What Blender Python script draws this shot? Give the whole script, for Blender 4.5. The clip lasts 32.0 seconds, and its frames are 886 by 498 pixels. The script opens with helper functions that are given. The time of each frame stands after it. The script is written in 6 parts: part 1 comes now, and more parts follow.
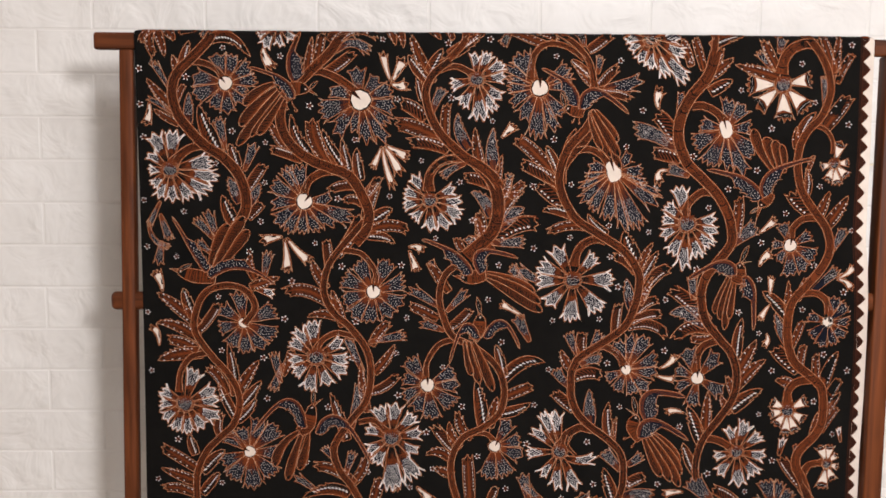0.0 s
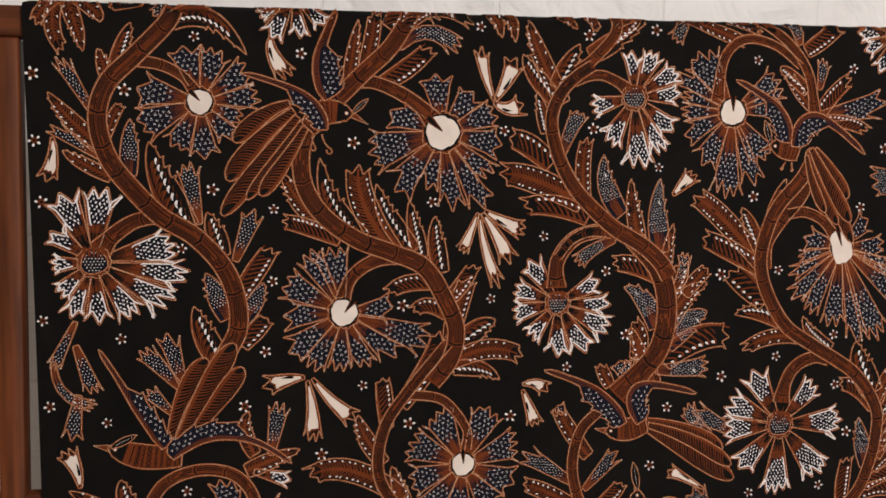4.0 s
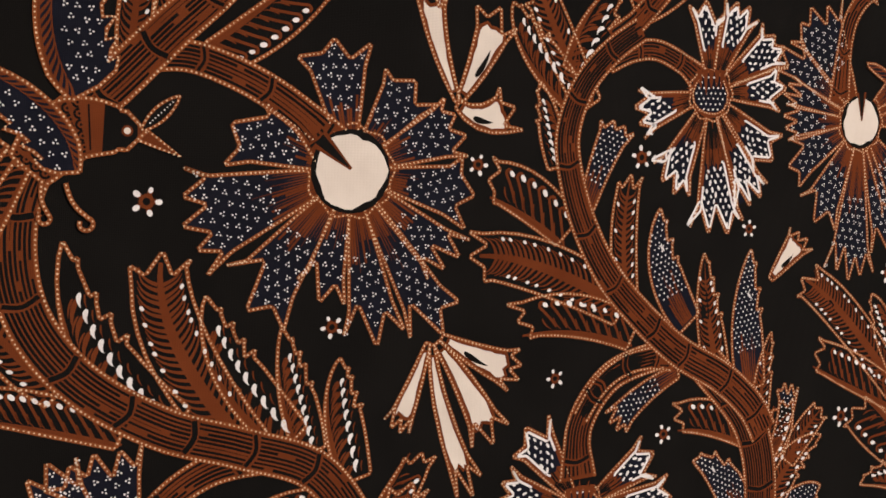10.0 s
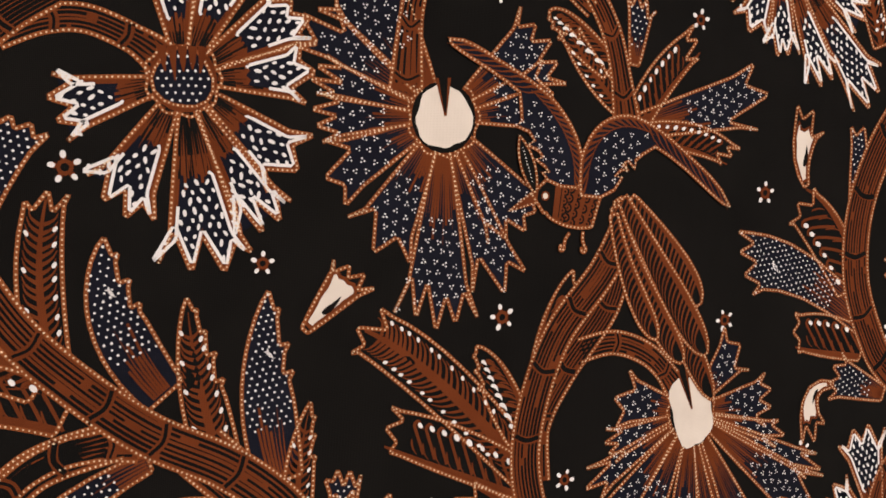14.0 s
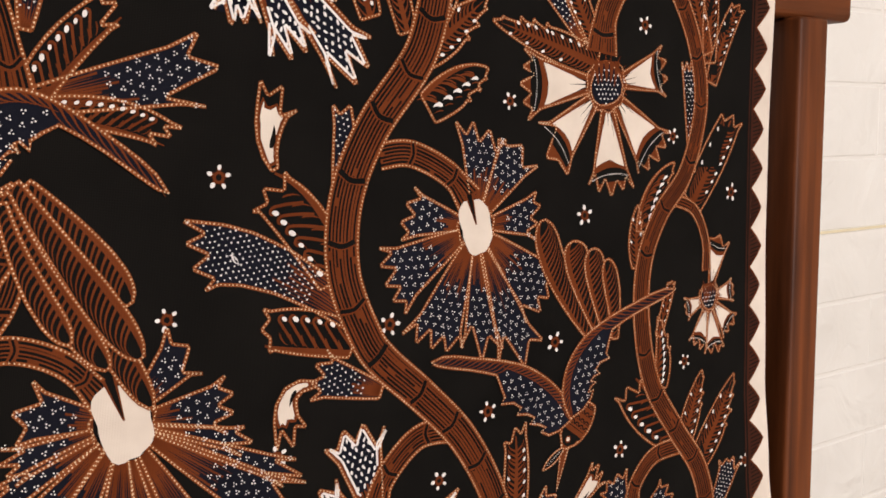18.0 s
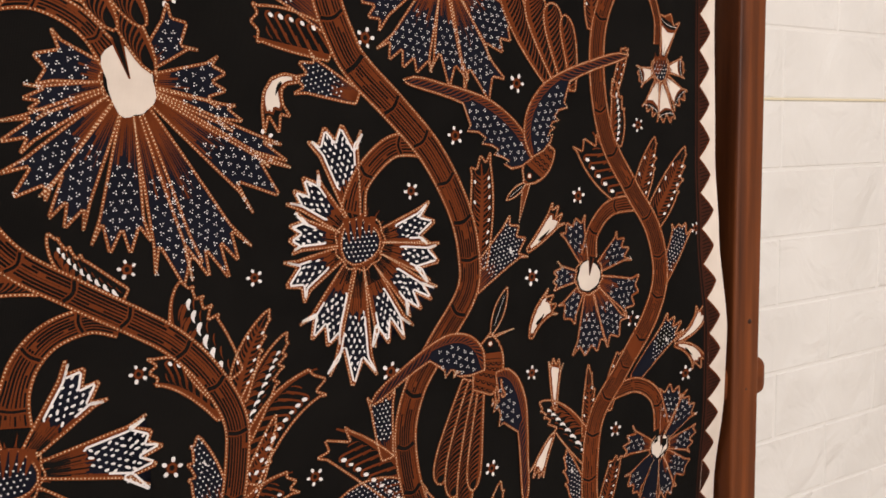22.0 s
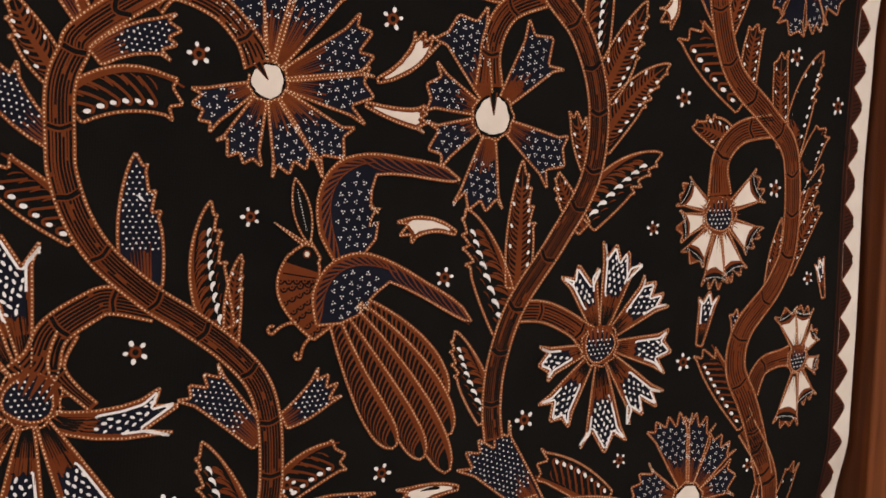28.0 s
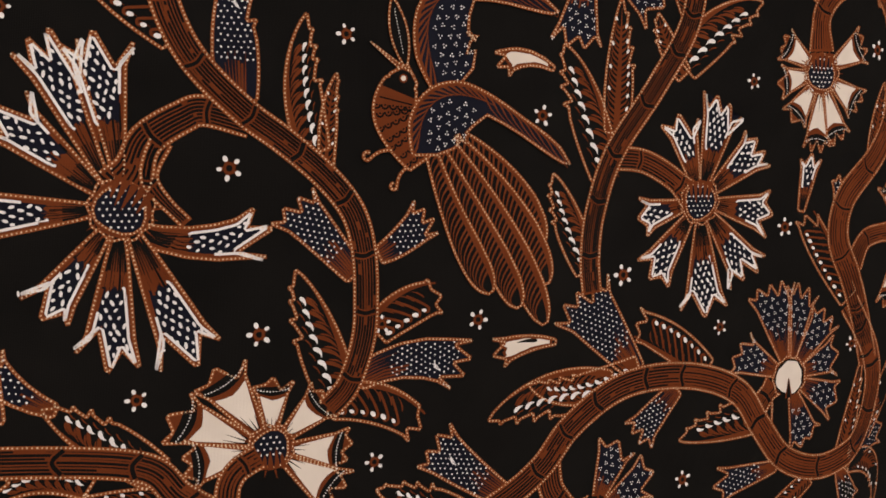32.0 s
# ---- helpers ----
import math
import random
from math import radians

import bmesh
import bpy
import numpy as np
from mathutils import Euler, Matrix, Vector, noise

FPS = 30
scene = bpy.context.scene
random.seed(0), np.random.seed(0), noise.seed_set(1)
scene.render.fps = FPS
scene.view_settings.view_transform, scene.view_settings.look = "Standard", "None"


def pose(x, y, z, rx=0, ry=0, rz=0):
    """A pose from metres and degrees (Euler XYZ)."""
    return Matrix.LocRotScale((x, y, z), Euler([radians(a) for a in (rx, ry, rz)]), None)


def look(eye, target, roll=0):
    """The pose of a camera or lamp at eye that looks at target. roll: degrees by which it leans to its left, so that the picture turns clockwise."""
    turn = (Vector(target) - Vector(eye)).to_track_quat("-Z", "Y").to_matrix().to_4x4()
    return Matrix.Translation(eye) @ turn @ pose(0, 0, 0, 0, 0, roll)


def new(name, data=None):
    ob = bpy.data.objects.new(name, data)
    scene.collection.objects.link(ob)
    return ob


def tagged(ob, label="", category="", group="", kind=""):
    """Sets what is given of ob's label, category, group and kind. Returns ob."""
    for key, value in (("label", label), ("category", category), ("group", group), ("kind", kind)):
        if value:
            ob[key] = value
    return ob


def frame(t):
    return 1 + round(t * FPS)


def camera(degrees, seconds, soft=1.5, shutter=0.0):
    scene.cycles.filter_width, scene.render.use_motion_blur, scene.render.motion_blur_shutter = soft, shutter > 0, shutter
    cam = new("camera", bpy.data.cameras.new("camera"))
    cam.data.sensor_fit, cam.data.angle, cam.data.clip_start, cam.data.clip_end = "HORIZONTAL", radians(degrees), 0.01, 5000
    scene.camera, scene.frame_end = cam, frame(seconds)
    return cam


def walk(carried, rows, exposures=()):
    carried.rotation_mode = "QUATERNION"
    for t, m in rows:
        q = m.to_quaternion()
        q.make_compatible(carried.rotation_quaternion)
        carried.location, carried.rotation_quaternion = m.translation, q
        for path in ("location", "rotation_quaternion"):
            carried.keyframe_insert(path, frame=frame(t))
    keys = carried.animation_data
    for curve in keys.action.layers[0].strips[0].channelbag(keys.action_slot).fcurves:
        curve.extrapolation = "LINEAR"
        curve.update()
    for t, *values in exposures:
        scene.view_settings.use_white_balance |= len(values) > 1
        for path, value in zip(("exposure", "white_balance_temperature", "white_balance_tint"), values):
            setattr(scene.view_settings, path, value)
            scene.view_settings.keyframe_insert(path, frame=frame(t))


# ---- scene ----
cam = camera(47.5, 32.0, soft=1.7)
PATH = [
    (0, (0.393, -1.46, 1.597), (0.45, 0.525, 1.364), 0.4),
    (0.5, (0.352, -1.357, 1.588), (0.467, 0.627, 1.356), 0.4),
    (1, (0.316, -1.242, 1.579), (0.495, 0.741, 1.385), 0.2),
    (1.5, (0.299, -1.158, 1.604), (0.512, 0.819, 1.395), 0.3),
    (2, (0.273, -1.08, 1.605), (0.535, 0.893, 1.403), 0.2),
    (2.5, (0.243, -1.001, 1.614), (0.527, 0.968, 1.414), 0.2),
    (3, (0.199, -0.924, 1.617), (0.524, 1.041, 1.429), 0.1),
    (3.5, (0.166, -0.868, 1.614), (0.542, 1.088, 1.435), 0.1),
    (5.5, (0.11, -0.618, 1.628), (0.621, 1.309, 1.48), -0.5),
    (6, (0.104, -0.566, 1.631), (0.656, 1.351, 1.489), -0.6),
    (6.5, (0.092, -0.505, 1.643), (0.683, 1.399, 1.487), -0.4),
    (7, (0.084, -0.453, 1.643), (0.74, 1.429, 1.475), -0.5),
    (7.5, (0.082, -0.416, 1.646), (0.8, 1.442, 1.473), -0.5),
    (8, (0.083, -0.39, 1.646), (0.868, 1.441, 1.471), -0.4),
    (8.5, (0.105, -0.373, 1.646), (0.931, 1.439, 1.455), -0.6),
    (9, (0.138, -0.365, 1.648), (0.977, 1.44, 1.452), -0.6),
    (9.5, (0.16, -0.354, 1.648), (1.014, 1.443, 1.449), -0.5),
    (10, (0.184, -0.345, 1.647), (1.056, 1.445, 1.455), -0.5),
    (10.5, (0.205, -0.337, 1.645), (1.085, 1.449, 1.453), -0.6),
    (11, (0.238, -0.328, 1.643), (1.126, 1.454, 1.455), -0.7),
    (11.5, (0.263, -0.327, 1.642), (1.144, 1.46, 1.461), -0.7),
    (12, (0.291, -0.323, 1.642), (1.171, 1.464, 1.469), -0.8),
    (12.5, (0.324, -0.321, 1.642), (1.206, 1.467, 1.48), -1.0),
    (13, (0.36, -0.318, 1.641), (1.235, 1.473, 1.479), -1.2),
    (13.5, (0.39, -0.321, 1.637), (1.259, 1.475, 1.503), -1.5),
    (15.5, (0.483, -0.325, 1.651), (1.388, 1.444, 1.424), -0.4),
    (16, (0.51, -0.332, 1.653), (1.449, 1.417, 1.407), -0.4),
    (16.5, (0.531, -0.334, 1.652), (1.513, 1.391, 1.409), -0.3),
    (17, (0.552, -0.342, 1.656), (1.582, 1.354, 1.409), -0.3),
    (17.5, (0.566, -0.351, 1.654), (1.652, 1.31, 1.404), -0.2),
    (18, (0.57, -0.36, 1.646), (1.723, 1.257, 1.409), -0.4),
    (18.5, (0.562, -0.356, 1.633), (1.734, 1.246, 1.393), -0.5),
    (19, (0.552, -0.349, 1.614), (1.729, 1.252, 1.384), -0.7),
    (19.5, (0.552, -0.352, 1.601), (1.739, 1.238, 1.348), -0.5),
    (20, (0.548, -0.367, 1.579), (1.727, 1.232, 1.35), -0.7),
    (20.5, (0.545, -0.384, 1.568), (1.728, 1.212, 1.329), -0.7),
    (21, (0.547, -0.401, 1.556), (1.729, 1.195, 1.321), -0.6),
    (21.5, (0.543, -0.417, 1.539), (1.712, 1.188, 1.307), -0.6),
    (22, (0.54, -0.423, 1.517), (1.697, 1.192, 1.287), -0.7),
    (22.5, (0.545, -0.424, 1.497), (1.69, 1.199, 1.257), -0.6),
    (23, (0.552, -0.431, 1.467), (1.665, 1.215, 1.24), -0.5),
    (23.5, (0.552, -0.434, 1.446), (1.639, 1.229, 1.219), -0.5),
    (24, (0.556, -0.444, 1.429), (1.606, 1.244, 1.206), -0.5),
    (24.5, (0.567, -0.446, 1.404), (1.582, 1.261, 1.166), -0.2),
    (25, (0.579, -0.442, 1.379), (1.558, 1.285, 1.135), 0.0),
    (25.5, (0.581, -0.43, 1.35), (1.539, 1.312, 1.129), -0.1),
    (27.5, (0.586, -0.411, 1.261), (1.487, 1.357, 1.013), 0.8),
    (28, (0.587, -0.414, 1.226), (1.466, 1.367, 0.993), 0.7),
    (28.5, (0.587, -0.417, 1.201), (1.466, 1.367, 0.988), 0.4),
    (29, (0.591, -0.422, 1.179), (1.465, 1.366, 0.979), 0.4),
    (29.5, (0.593, -0.425, 1.164), (1.467, 1.361, 0.953), 0.6),
    (30, (0.595, -0.422, 1.135), (1.467, 1.368, 0.944), 0.5),
    (30.5, (0.598, -0.411, 1.111), (1.461, 1.385, 0.942), 0.2),
    (31, (0.59, -0.399, 1.103), (1.452, 1.398, 0.93), 0.3),
    (31.5, (0.576, -0.391, 1.119), (1.439, 1.404, 0.943), 0.3),
    (32, (0.565, -0.39, 1.141), (1.396, 1.419, 0.955), 0.3),
]
walk(cam, [(t, look(eye, target, roll)) for t, eye, target, roll in PATH],
     exposures=((0, -0.08, 6150, 10), (1, -0.2, 6150, 10), (2, -0.36, 6200, 10), (3.5, -0.42, 6250, 10), (6, -0.31, 6450, 10), (13, -0.33, 6500, 10), (16.5, -0.25, 6500, 10),
                (18, -0.27, 6500, 10), (22, -0.36, 6500, 10), (25, -0.45, 6500, 10), (28, -0.47, 6500, 10), (32, -0.5, 6500, 10)))

# ---- world, lamps ----
world = bpy.data.worlds.new("room_air")
scene.world = world
world.use_nodes = True
world.node_tree.nodes["Background"].inputs[0].default_value = (1.0, 0.9, 0.8, 1)
world.node_tree.nodes["Background"].inputs[1].default_value = 0.02


def lamp(name, eye, target, size, power, colour):
    data = bpy.data.lights.new(name, "AREA")
    data.shape, data.size, data.energy, data.color = "DISK", size, power, colour
    ob = new(name, data)
    ob.matrix_world = look(eye, target)
    return ob


lamp("key_lamp", (1.2, -2.35, 2.16), (0.5, 0.1, 1.3), 0.34, 43, (1.0, 0.92, 0.86))
# added fill: a broad unseen disc overhead that raises the room's ambient light
lamp("overhead_fill", (1.05, -1.9, 2.66), (1.05, -1.8, 0.0), 1.1, 39, (1.0, 0.94, 0.90))


# ---- materials ----
def material(name, colour, rough=0.8, spec=0.3):
    mat = bpy.data.materials.new(name)
    mat.use_nodes = True
    bsdf = mat.node_tree.nodes["Principled BSDF"]
    bsdf.inputs["Base Color"].default_value = (*colour, 1)
    bsdf.inputs["Roughness"].default_value = rough
    bsdf.inputs["Specular IOR Level"].default_value = spec
    return mat, mat.node_tree, bsdf


def node(tree, kind, **values):
    n = tree.nodes.new(kind)
    for key, value in values.items():
        n.inputs[key].default_value = value
    return n


def coords(tree, scale=(1, 1, 1)):
    geo = tree.nodes.new("ShaderNodeNewGeometry")
    mp = tree.nodes.new("ShaderNodeMapping")
    mp.inputs["Scale"].default_value = scale
    tree.links.new(geo.outputs["Position"], mp.inputs["Vector"])
    return mp.outputs["Vector"]


def mottle(tree, bsdf, dark, light, vec, scale, detail=4, more=None):
    """Base colour between two tones by noise at one scale, and faintly at a second one."""
    a = node(tree, "ShaderNodeTexNoise", Scale=scale, Detail=detail)
    b = node(tree, "ShaderNodeTexNoise", Scale=more or scale * 0.13, Detail=2)
    tree.links.new(vec, a.inputs["Vector"])
    tree.links.new(vec, b.inputs["Vector"])
    add = tree.nodes.new("ShaderNodeMath")
    add.operation = "MULTIPLY_ADD"
    add.inputs[1].default_value, add.inputs[2].default_value = 0.6, 0.0
    tree.links.new(a.outputs["Fac"], add.inputs[0])
    both = tree.nodes.new("ShaderNodeMath")
    both.operation = "MULTIPLY_ADD"
    both.inputs[1].default_value = 0.4
    tree.links.new(b.outputs["Fac"], both.inputs[0])
    tree.links.new(add.outputs[0], both.inputs[2])
    ramp = tree.nodes.new("ShaderNodeValToRGB")
    ramp.color_ramp.elements[0].position, ramp.color_ramp.elements[1].position = 0.34, 0.66
    ramp.color_ramp.elements[0].color = (*dark, 1)
    ramp.color_ramp.elements[1].color = (*light, 1)
    tree.links.new(both.outputs[0], ramp.inputs[0])
    tree.links.new(ramp.outputs[0], bsdf.inputs["Base Color"])
    return a


def weave(tree, bsdf, strength):
    """The fine plain weave of cotton as bump."""
    geo = tree.nodes.new("ShaderNodeNewGeometry")
    heights = []
    for axis in ("X", "Z"):
        w = tree.nodes.new("ShaderNodeTexWave")
        w.bands_direction = axis
        w.inputs["Scale"].default_value = 560
        w.inputs["Distortion"].default_value = 1.2
        w.inputs["Detail"].default_value = 1
        tree.links.new(geo.outputs["Position"], w.inputs["Vector"])
        heights.append(w)
    mx = tree.nodes.new("ShaderNodeMath")
    mx.operation = "ADD"
    tree.links.new(heights[0].outputs["Fac"], mx.inputs[0])
    tree.links.new(heights[1].outputs["Fac"], mx.inputs[1])
    bump = node(tree, "ShaderNodeBump", Strength=strength, Distance=0.0002)
    tree.links.new(mx.outputs[0], bump.inputs["Height"])
    tree.links.new(bump.outputs[0], bsdf.inputs["Normal"])


def dyed(name, dark, light, rough=0.85, scale=70):
    mat, tree, bsdf = material(name, dark, rough, 0.04)
    mottle(tree, bsdf, dark, light, coords(tree), scale)
    weave(tree, bsdf, 0.25)
    return mat


M_BLACK = dyed("black_dye", (0.0055, 0.0050, 0.0047), (0.0082, 0.0074, 0.0068), 0.9, 40)
M_BROWN = dyed("soga_brown_dye", (0.103, 0.0238, 0.0078), (0.146, 0.0360, 0.0119))
M_LINE = dyed("light_brown_line", (0.185, 0.051, 0.0165), (0.265, 0.080, 0.027), 0.85, 160)
M_DOT = dyed("cream_dot", (0.62, 0.43, 0.27), (0.80, 0.61, 0.43), 0.85, 160)
M_NAVY = dyed("indigo_dye", (0.0066, 0.0069, 0.0115), (0.0100, 0.0106, 0.0180))
M_WHITE = dyed("white_cotton", (0.66, 0.62, 0.62), (0.80, 0.77, 0.77), 0.85, 120)
M_CREAM = dyed("cream_cotton", (0.60, 0.52, 0.46), (0.72, 0.64, 0.57), 0.85, 60)
M_MAROON = dyed("dark_maroon_dye", (0.030, 0.0105, 0.0068), (0.052, 0.016, 0.0092))
INKS = (M_BLACK, M_BROWN, M_LINE, M_DOT, M_NAVY, M_WHITE, M_CREAM, M_MAROON)
BLACK, BROWN, LINE, DOT, NAVY, WHITE, CREAM, MAROON = range(8)


def wood_material(name, along):
    mat, tree, bsdf = material(name, (0.2, 0.06, 0.03), 0.45, 0.18)
    stretch = {"z": (38, 38, 2.2), "x": (2.2, 38, 38)}[along]
    vec = coords(tree, stretch)
    grain = mottle(tree, bsdf, (0.034, 0.0086, 0.0028), (0.172, 0.0480, 0.0128), vec, 3.4, 6, 0.5)
    rough = tree.nodes.new("ShaderNodeMapRange")
    rough.inputs[3].default_value, rough.inputs[4].default_value = 0.42, 0.62
    tree.links.new(grain.outputs["Fac"], rough.inputs[0])
    tree.links.new(rough.outputs[0], bsdf.inputs["Roughness"])
    bump = node(tree, "ShaderNodeBump", Strength=0.18, Distance=0.0006)
    tree.links.new(grain.outputs["Fac"], bump.inputs["Height"])
    tree.links.new(bump.outputs[0], bsdf.inputs["Normal"])
    return mat


M_WOOD = wood_material("varnished_teak", "z")
M_WOOD_X = wood_material("varnished_teak_rail", "x")
M_KNOT = material("dark_knot", (0.03, 0.011, 0.006), 0.5)[0]


def brick_material():
    mat, tree, bsdf = material("white_foam_brick", (0.8, 0.78, 0.74), 0.55, 0.35)
    vec = coords(tree)
    mottle(tree, bsdf, (0.76, 0.745, 0.725), (0.84, 0.83, 0.815), vec, 9, 5, 1.3)
    info = tree.nodes.new("ShaderNodeObjectInfo")
    shift = tree.nodes.new("ShaderNodeVectorMath")
    shift.operation = "MULTIPLY_ADD"
    shift.inputs[1].default_value = (9.1, 4.7, 7.3)
    tree.links.new(info.outputs["Random"], shift.inputs[0])
    tree.links.new(vec, shift.inputs[2])
    big = node(tree, "ShaderNodeTexNoise", Scale=15, Detail=3, Distortion=0.9)
    ridge = node(tree, "ShaderNodeTexVoronoi", Scale=15, Randomness=1.0)
    ridge.feature = "SMOOTH_F1"
    ridge.inputs["Smoothness"].default_value = 0.35
    warp = node(tree, "ShaderNodeTexNoise", Scale=9, Detail=3)
    tree.links.new(shift.outputs[0], warp.inputs["Vector"])
    bend = tree.nodes.new("ShaderNodeVectorMath")
    bend.operation = "MULTIPLY_ADD"
    bend.inputs[1].default_value = (0.12, 0.12, 0.12)
    tree.links.new(warp.outputs["Color"], bend.inputs[0])
    tree.links.new(shift.outputs[0], bend.inputs[2])
    tree.links.new(shift.outputs[0], big.inputs["Vector"])
    tree.links.new(bend.outputs[0], ridge.inputs["Vector"])
    mix = tree.nodes.new("ShaderNodeMath")
    mix.operation = "MULTIPLY_ADD"
    mix.inputs[1].default_value = 0.55
    tree.links.new(ridge.outputs["Distance"], mix.inputs[0])
    tree.links.new(big.outputs["Fac"], mix.inputs[2])
    bump = node(tree, "ShaderNodeBump", Strength=0.7, Distance=0.011)
    tree.links.new(mix.outputs[0], bump.inputs["Height"])
    tree.links.new(bump.outputs[0], bsdf.inputs["Normal"])
    return mat


M_BRICK = brick_material()
M_JOINT = material("foam_joint", (0.79, 0.775, 0.755), 0.7)[0]
M_PLASTER, _tree, _bsdf = material("cream_plaster", (0.7, 0.64, 0.56), 0.85)
mottle(_tree, _bsdf, (0.66, 0.62, 0.58), (0.73, 0.69, 0.65), coords(_tree), 3)
M_FLOOR, _tree, _bsdf = material("beige_tile_floor", (0.5, 0.42, 0.34), 0.35)
mottle(_tree, _bsdf, (0.42, 0.35, 0.28), (0.55, 0.47, 0.39), coords(_tree), 5)


# ---- meshes ----
def part(name, bm, mat, parent, label=""):
    me = bpy.data.meshes.new(name)
    bm.to_mesh(me)
    bm.free()
    for m in mat if isinstance(mat, (tuple, list)) else (mat,):
        me.materials.append(m)
    ob = new(name, me)
    ob.parent = parent
    if label:
        ob["label"] = label
    return ob


def slab(x0, x1, y0, y1, z0, z1, bevel=0.0, segments=2, lean=0.0):
    """A box with rounded edges; lean shifts its foot sideways."""
    bm = bmesh.new()
    bmesh.ops.create_cube(bm, size=1.0)
    for v in bm.verts:
        v.co = (x0 + (v.co.x + 0.5) * (x1 - x0), y0 + (v.co.y + 0.5) * (y1 - y0), z0 + (v.co.z + 0.5) * (z1 - z0))
        if v.co.z < (z0 + z1) / 2:
            v.co.x += lean
    if bevel:
        bmesh.ops.bevel(bm, geom=bm.edges[:], offset=bevel, segments=segments, profile=0.5, affect="EDGES")
    return bm


def smooth(ob):
    for p in ob.data.polygons:
        p.use_smooth = True
    return ob


# ---- the room ----
WALL_Y, COURSE, BRICK = 0.203, 0.0697, 0.1801
JOINT_Z, JOINT_X = 1.7551, -0.1245
wall_north = tagged(part("wall_north", slab(-2.2, 3.4, WALL_Y, WALL_Y + 0.15, 0, 2.7), M_JOINT, None), "white embossed foam brick panelled wall", "wall", kind="structure")
tagged(part("wall_south", slab(-2.2, 3.4, -3.35, -3.2, 0, 2.7), M_PLASTER, None), "plain cream plaster wall", "wall", kind="structure")
tagged(part("wall_west", slab(-2.35, -2.2, -3.35, 0.35, 0, 2.7), M_PLASTER, None), "plain cream plaster wall", "wall", kind="structure")
tagged(part("wall_east", slab(3.4, 3.55, -3.35, 0.35, 0, 2.7), M_PLASTER, None), "plain cream plaster wall", "wall", kind="structure")
tagged(part("floor", slab(-2.35, 3.55, -3.35, 0.35, -0.1, 0), M_FLOOR, None), "beige tiled floor", "floor", kind="structure")
tagged(part("ceiling", slab(-2.35, 3.55, -3.35, 0.35, 2.7, 2.8), M_PLASTER, None), "plain cream ceiling", "ceiling", kind="structure")

# ---- the rack ----
TOP = 1.735
rack = tagged(new("cloth_rack"), "varnished reddish-brown teak rack that holds up a cloth", "rack")
for px, lean, py in ((-0.0164, -0.030, 0.0), (1.0884, 0.0030, -0.003)):
    smooth(part("post", slab(px - (0.0098 if px < 0.5 else 0.0126), px + (0.0094 if px < 0.5 else 0.0146), py, py + (0.023 if px < 0.5 else 0.030), 0.0, 1.7085, 0.0022, 2, lean), M_WOOD, rack))
part("top_rail", slab(-0.0632, 1.137, 0.0036, 0.0225, 1.7085, 1.7328, 0.004, 3), M_WOOD_X, rack)
part("cross_rail", slab(-0.0497, 1.1205, 0.0012, 0.0170, 1.3335, 1.3605, 0.0075, 4), M_WOOD_X, rack)
for kx, kz, kr in ((1.0925, 1.389, 0.0022), (1.0905, 1.343, 0.0011), (-0.0200, 1.346, 0.0009)):
    bm = bmesh.new()
    bmesh.ops.create_uvsphere(bm, u_segments=10, v_segments=6, radius=kr)
    for v in bm.verts:
        v.co = (kx + v.co.x, (-0.0029 if kx > 0.5 else 0.0001) + v.co.y * 0.25, kz + v.co.z * 0.8)
    smooth(part("knot", bm, M_KNOT, rack, "small dark knot in the wood"))


# ---- the cloth ----
# how the right selvage hangs: millimetres down, across, and back from the cloth's plane
SELVAGE = ((0, 1056, 0), (90, 1059, 5), (150, 1061, 6.5), (235, 1059, 2), (285, 1057, -5), (345, 1061, -10), (390, 1066, -4),
           (455, 1073, 9), (535, 1075, 13), (620, 1071.5, 8.7), (690, 1073, 10.5), (735, 1073, 19), (775, 1074, 29), (830, 1077, 40))


def selvage(v, k):
    v = min(max(v, 0.0), 829.9)
    for p, q in zip(SELVAGE, SELVAGE[1:]):
        if v <= q[0]:
            f = (v - p[0]) / (q[0] - p[0])
            f = f * f * (3 - 2 * f) * 0.6 + f * 0.4
            return p[k] + (q[k] - p[k]) * f
    return SELVAGE[-1][k]


def edge(v):
    """Where the right selvage hangs, in millimetres from the left edge, v millimetres under the top rail."""
    return selvage(v, 1)


def hang(u, v):
    """How far the cloth stands back from its plane, in metres."""
    y = 0.0004 * math.sin(u / 250 + v / 420) * min(1, v / 160)
    near = min(1.0, max(0.0, (u - 985) / 85))
    y += near * 0.001 * selvage(v, 2)
    if v < 6:
        y += 0.006 * (1 - v / 6) ** 2
    return y


def spot(u, v, lift=0.0):
    """The place of a point of the cloth given in millimetres, lifted off it by so many millimetres."""
    if v < 0:
        return (u * 0.001, 0.006 - v * 0.001, TOP + 0.0021 + lift * 0.001)
    return (u * 0.001, hang(u, v) - lift * 0.001, TOP - v * 0.001)


def bottom(u):
    """How far down the cloth reaches."""
    f = max(0.0, (u - 900) / 175)
    return 820 - 8.5 * f ** 3


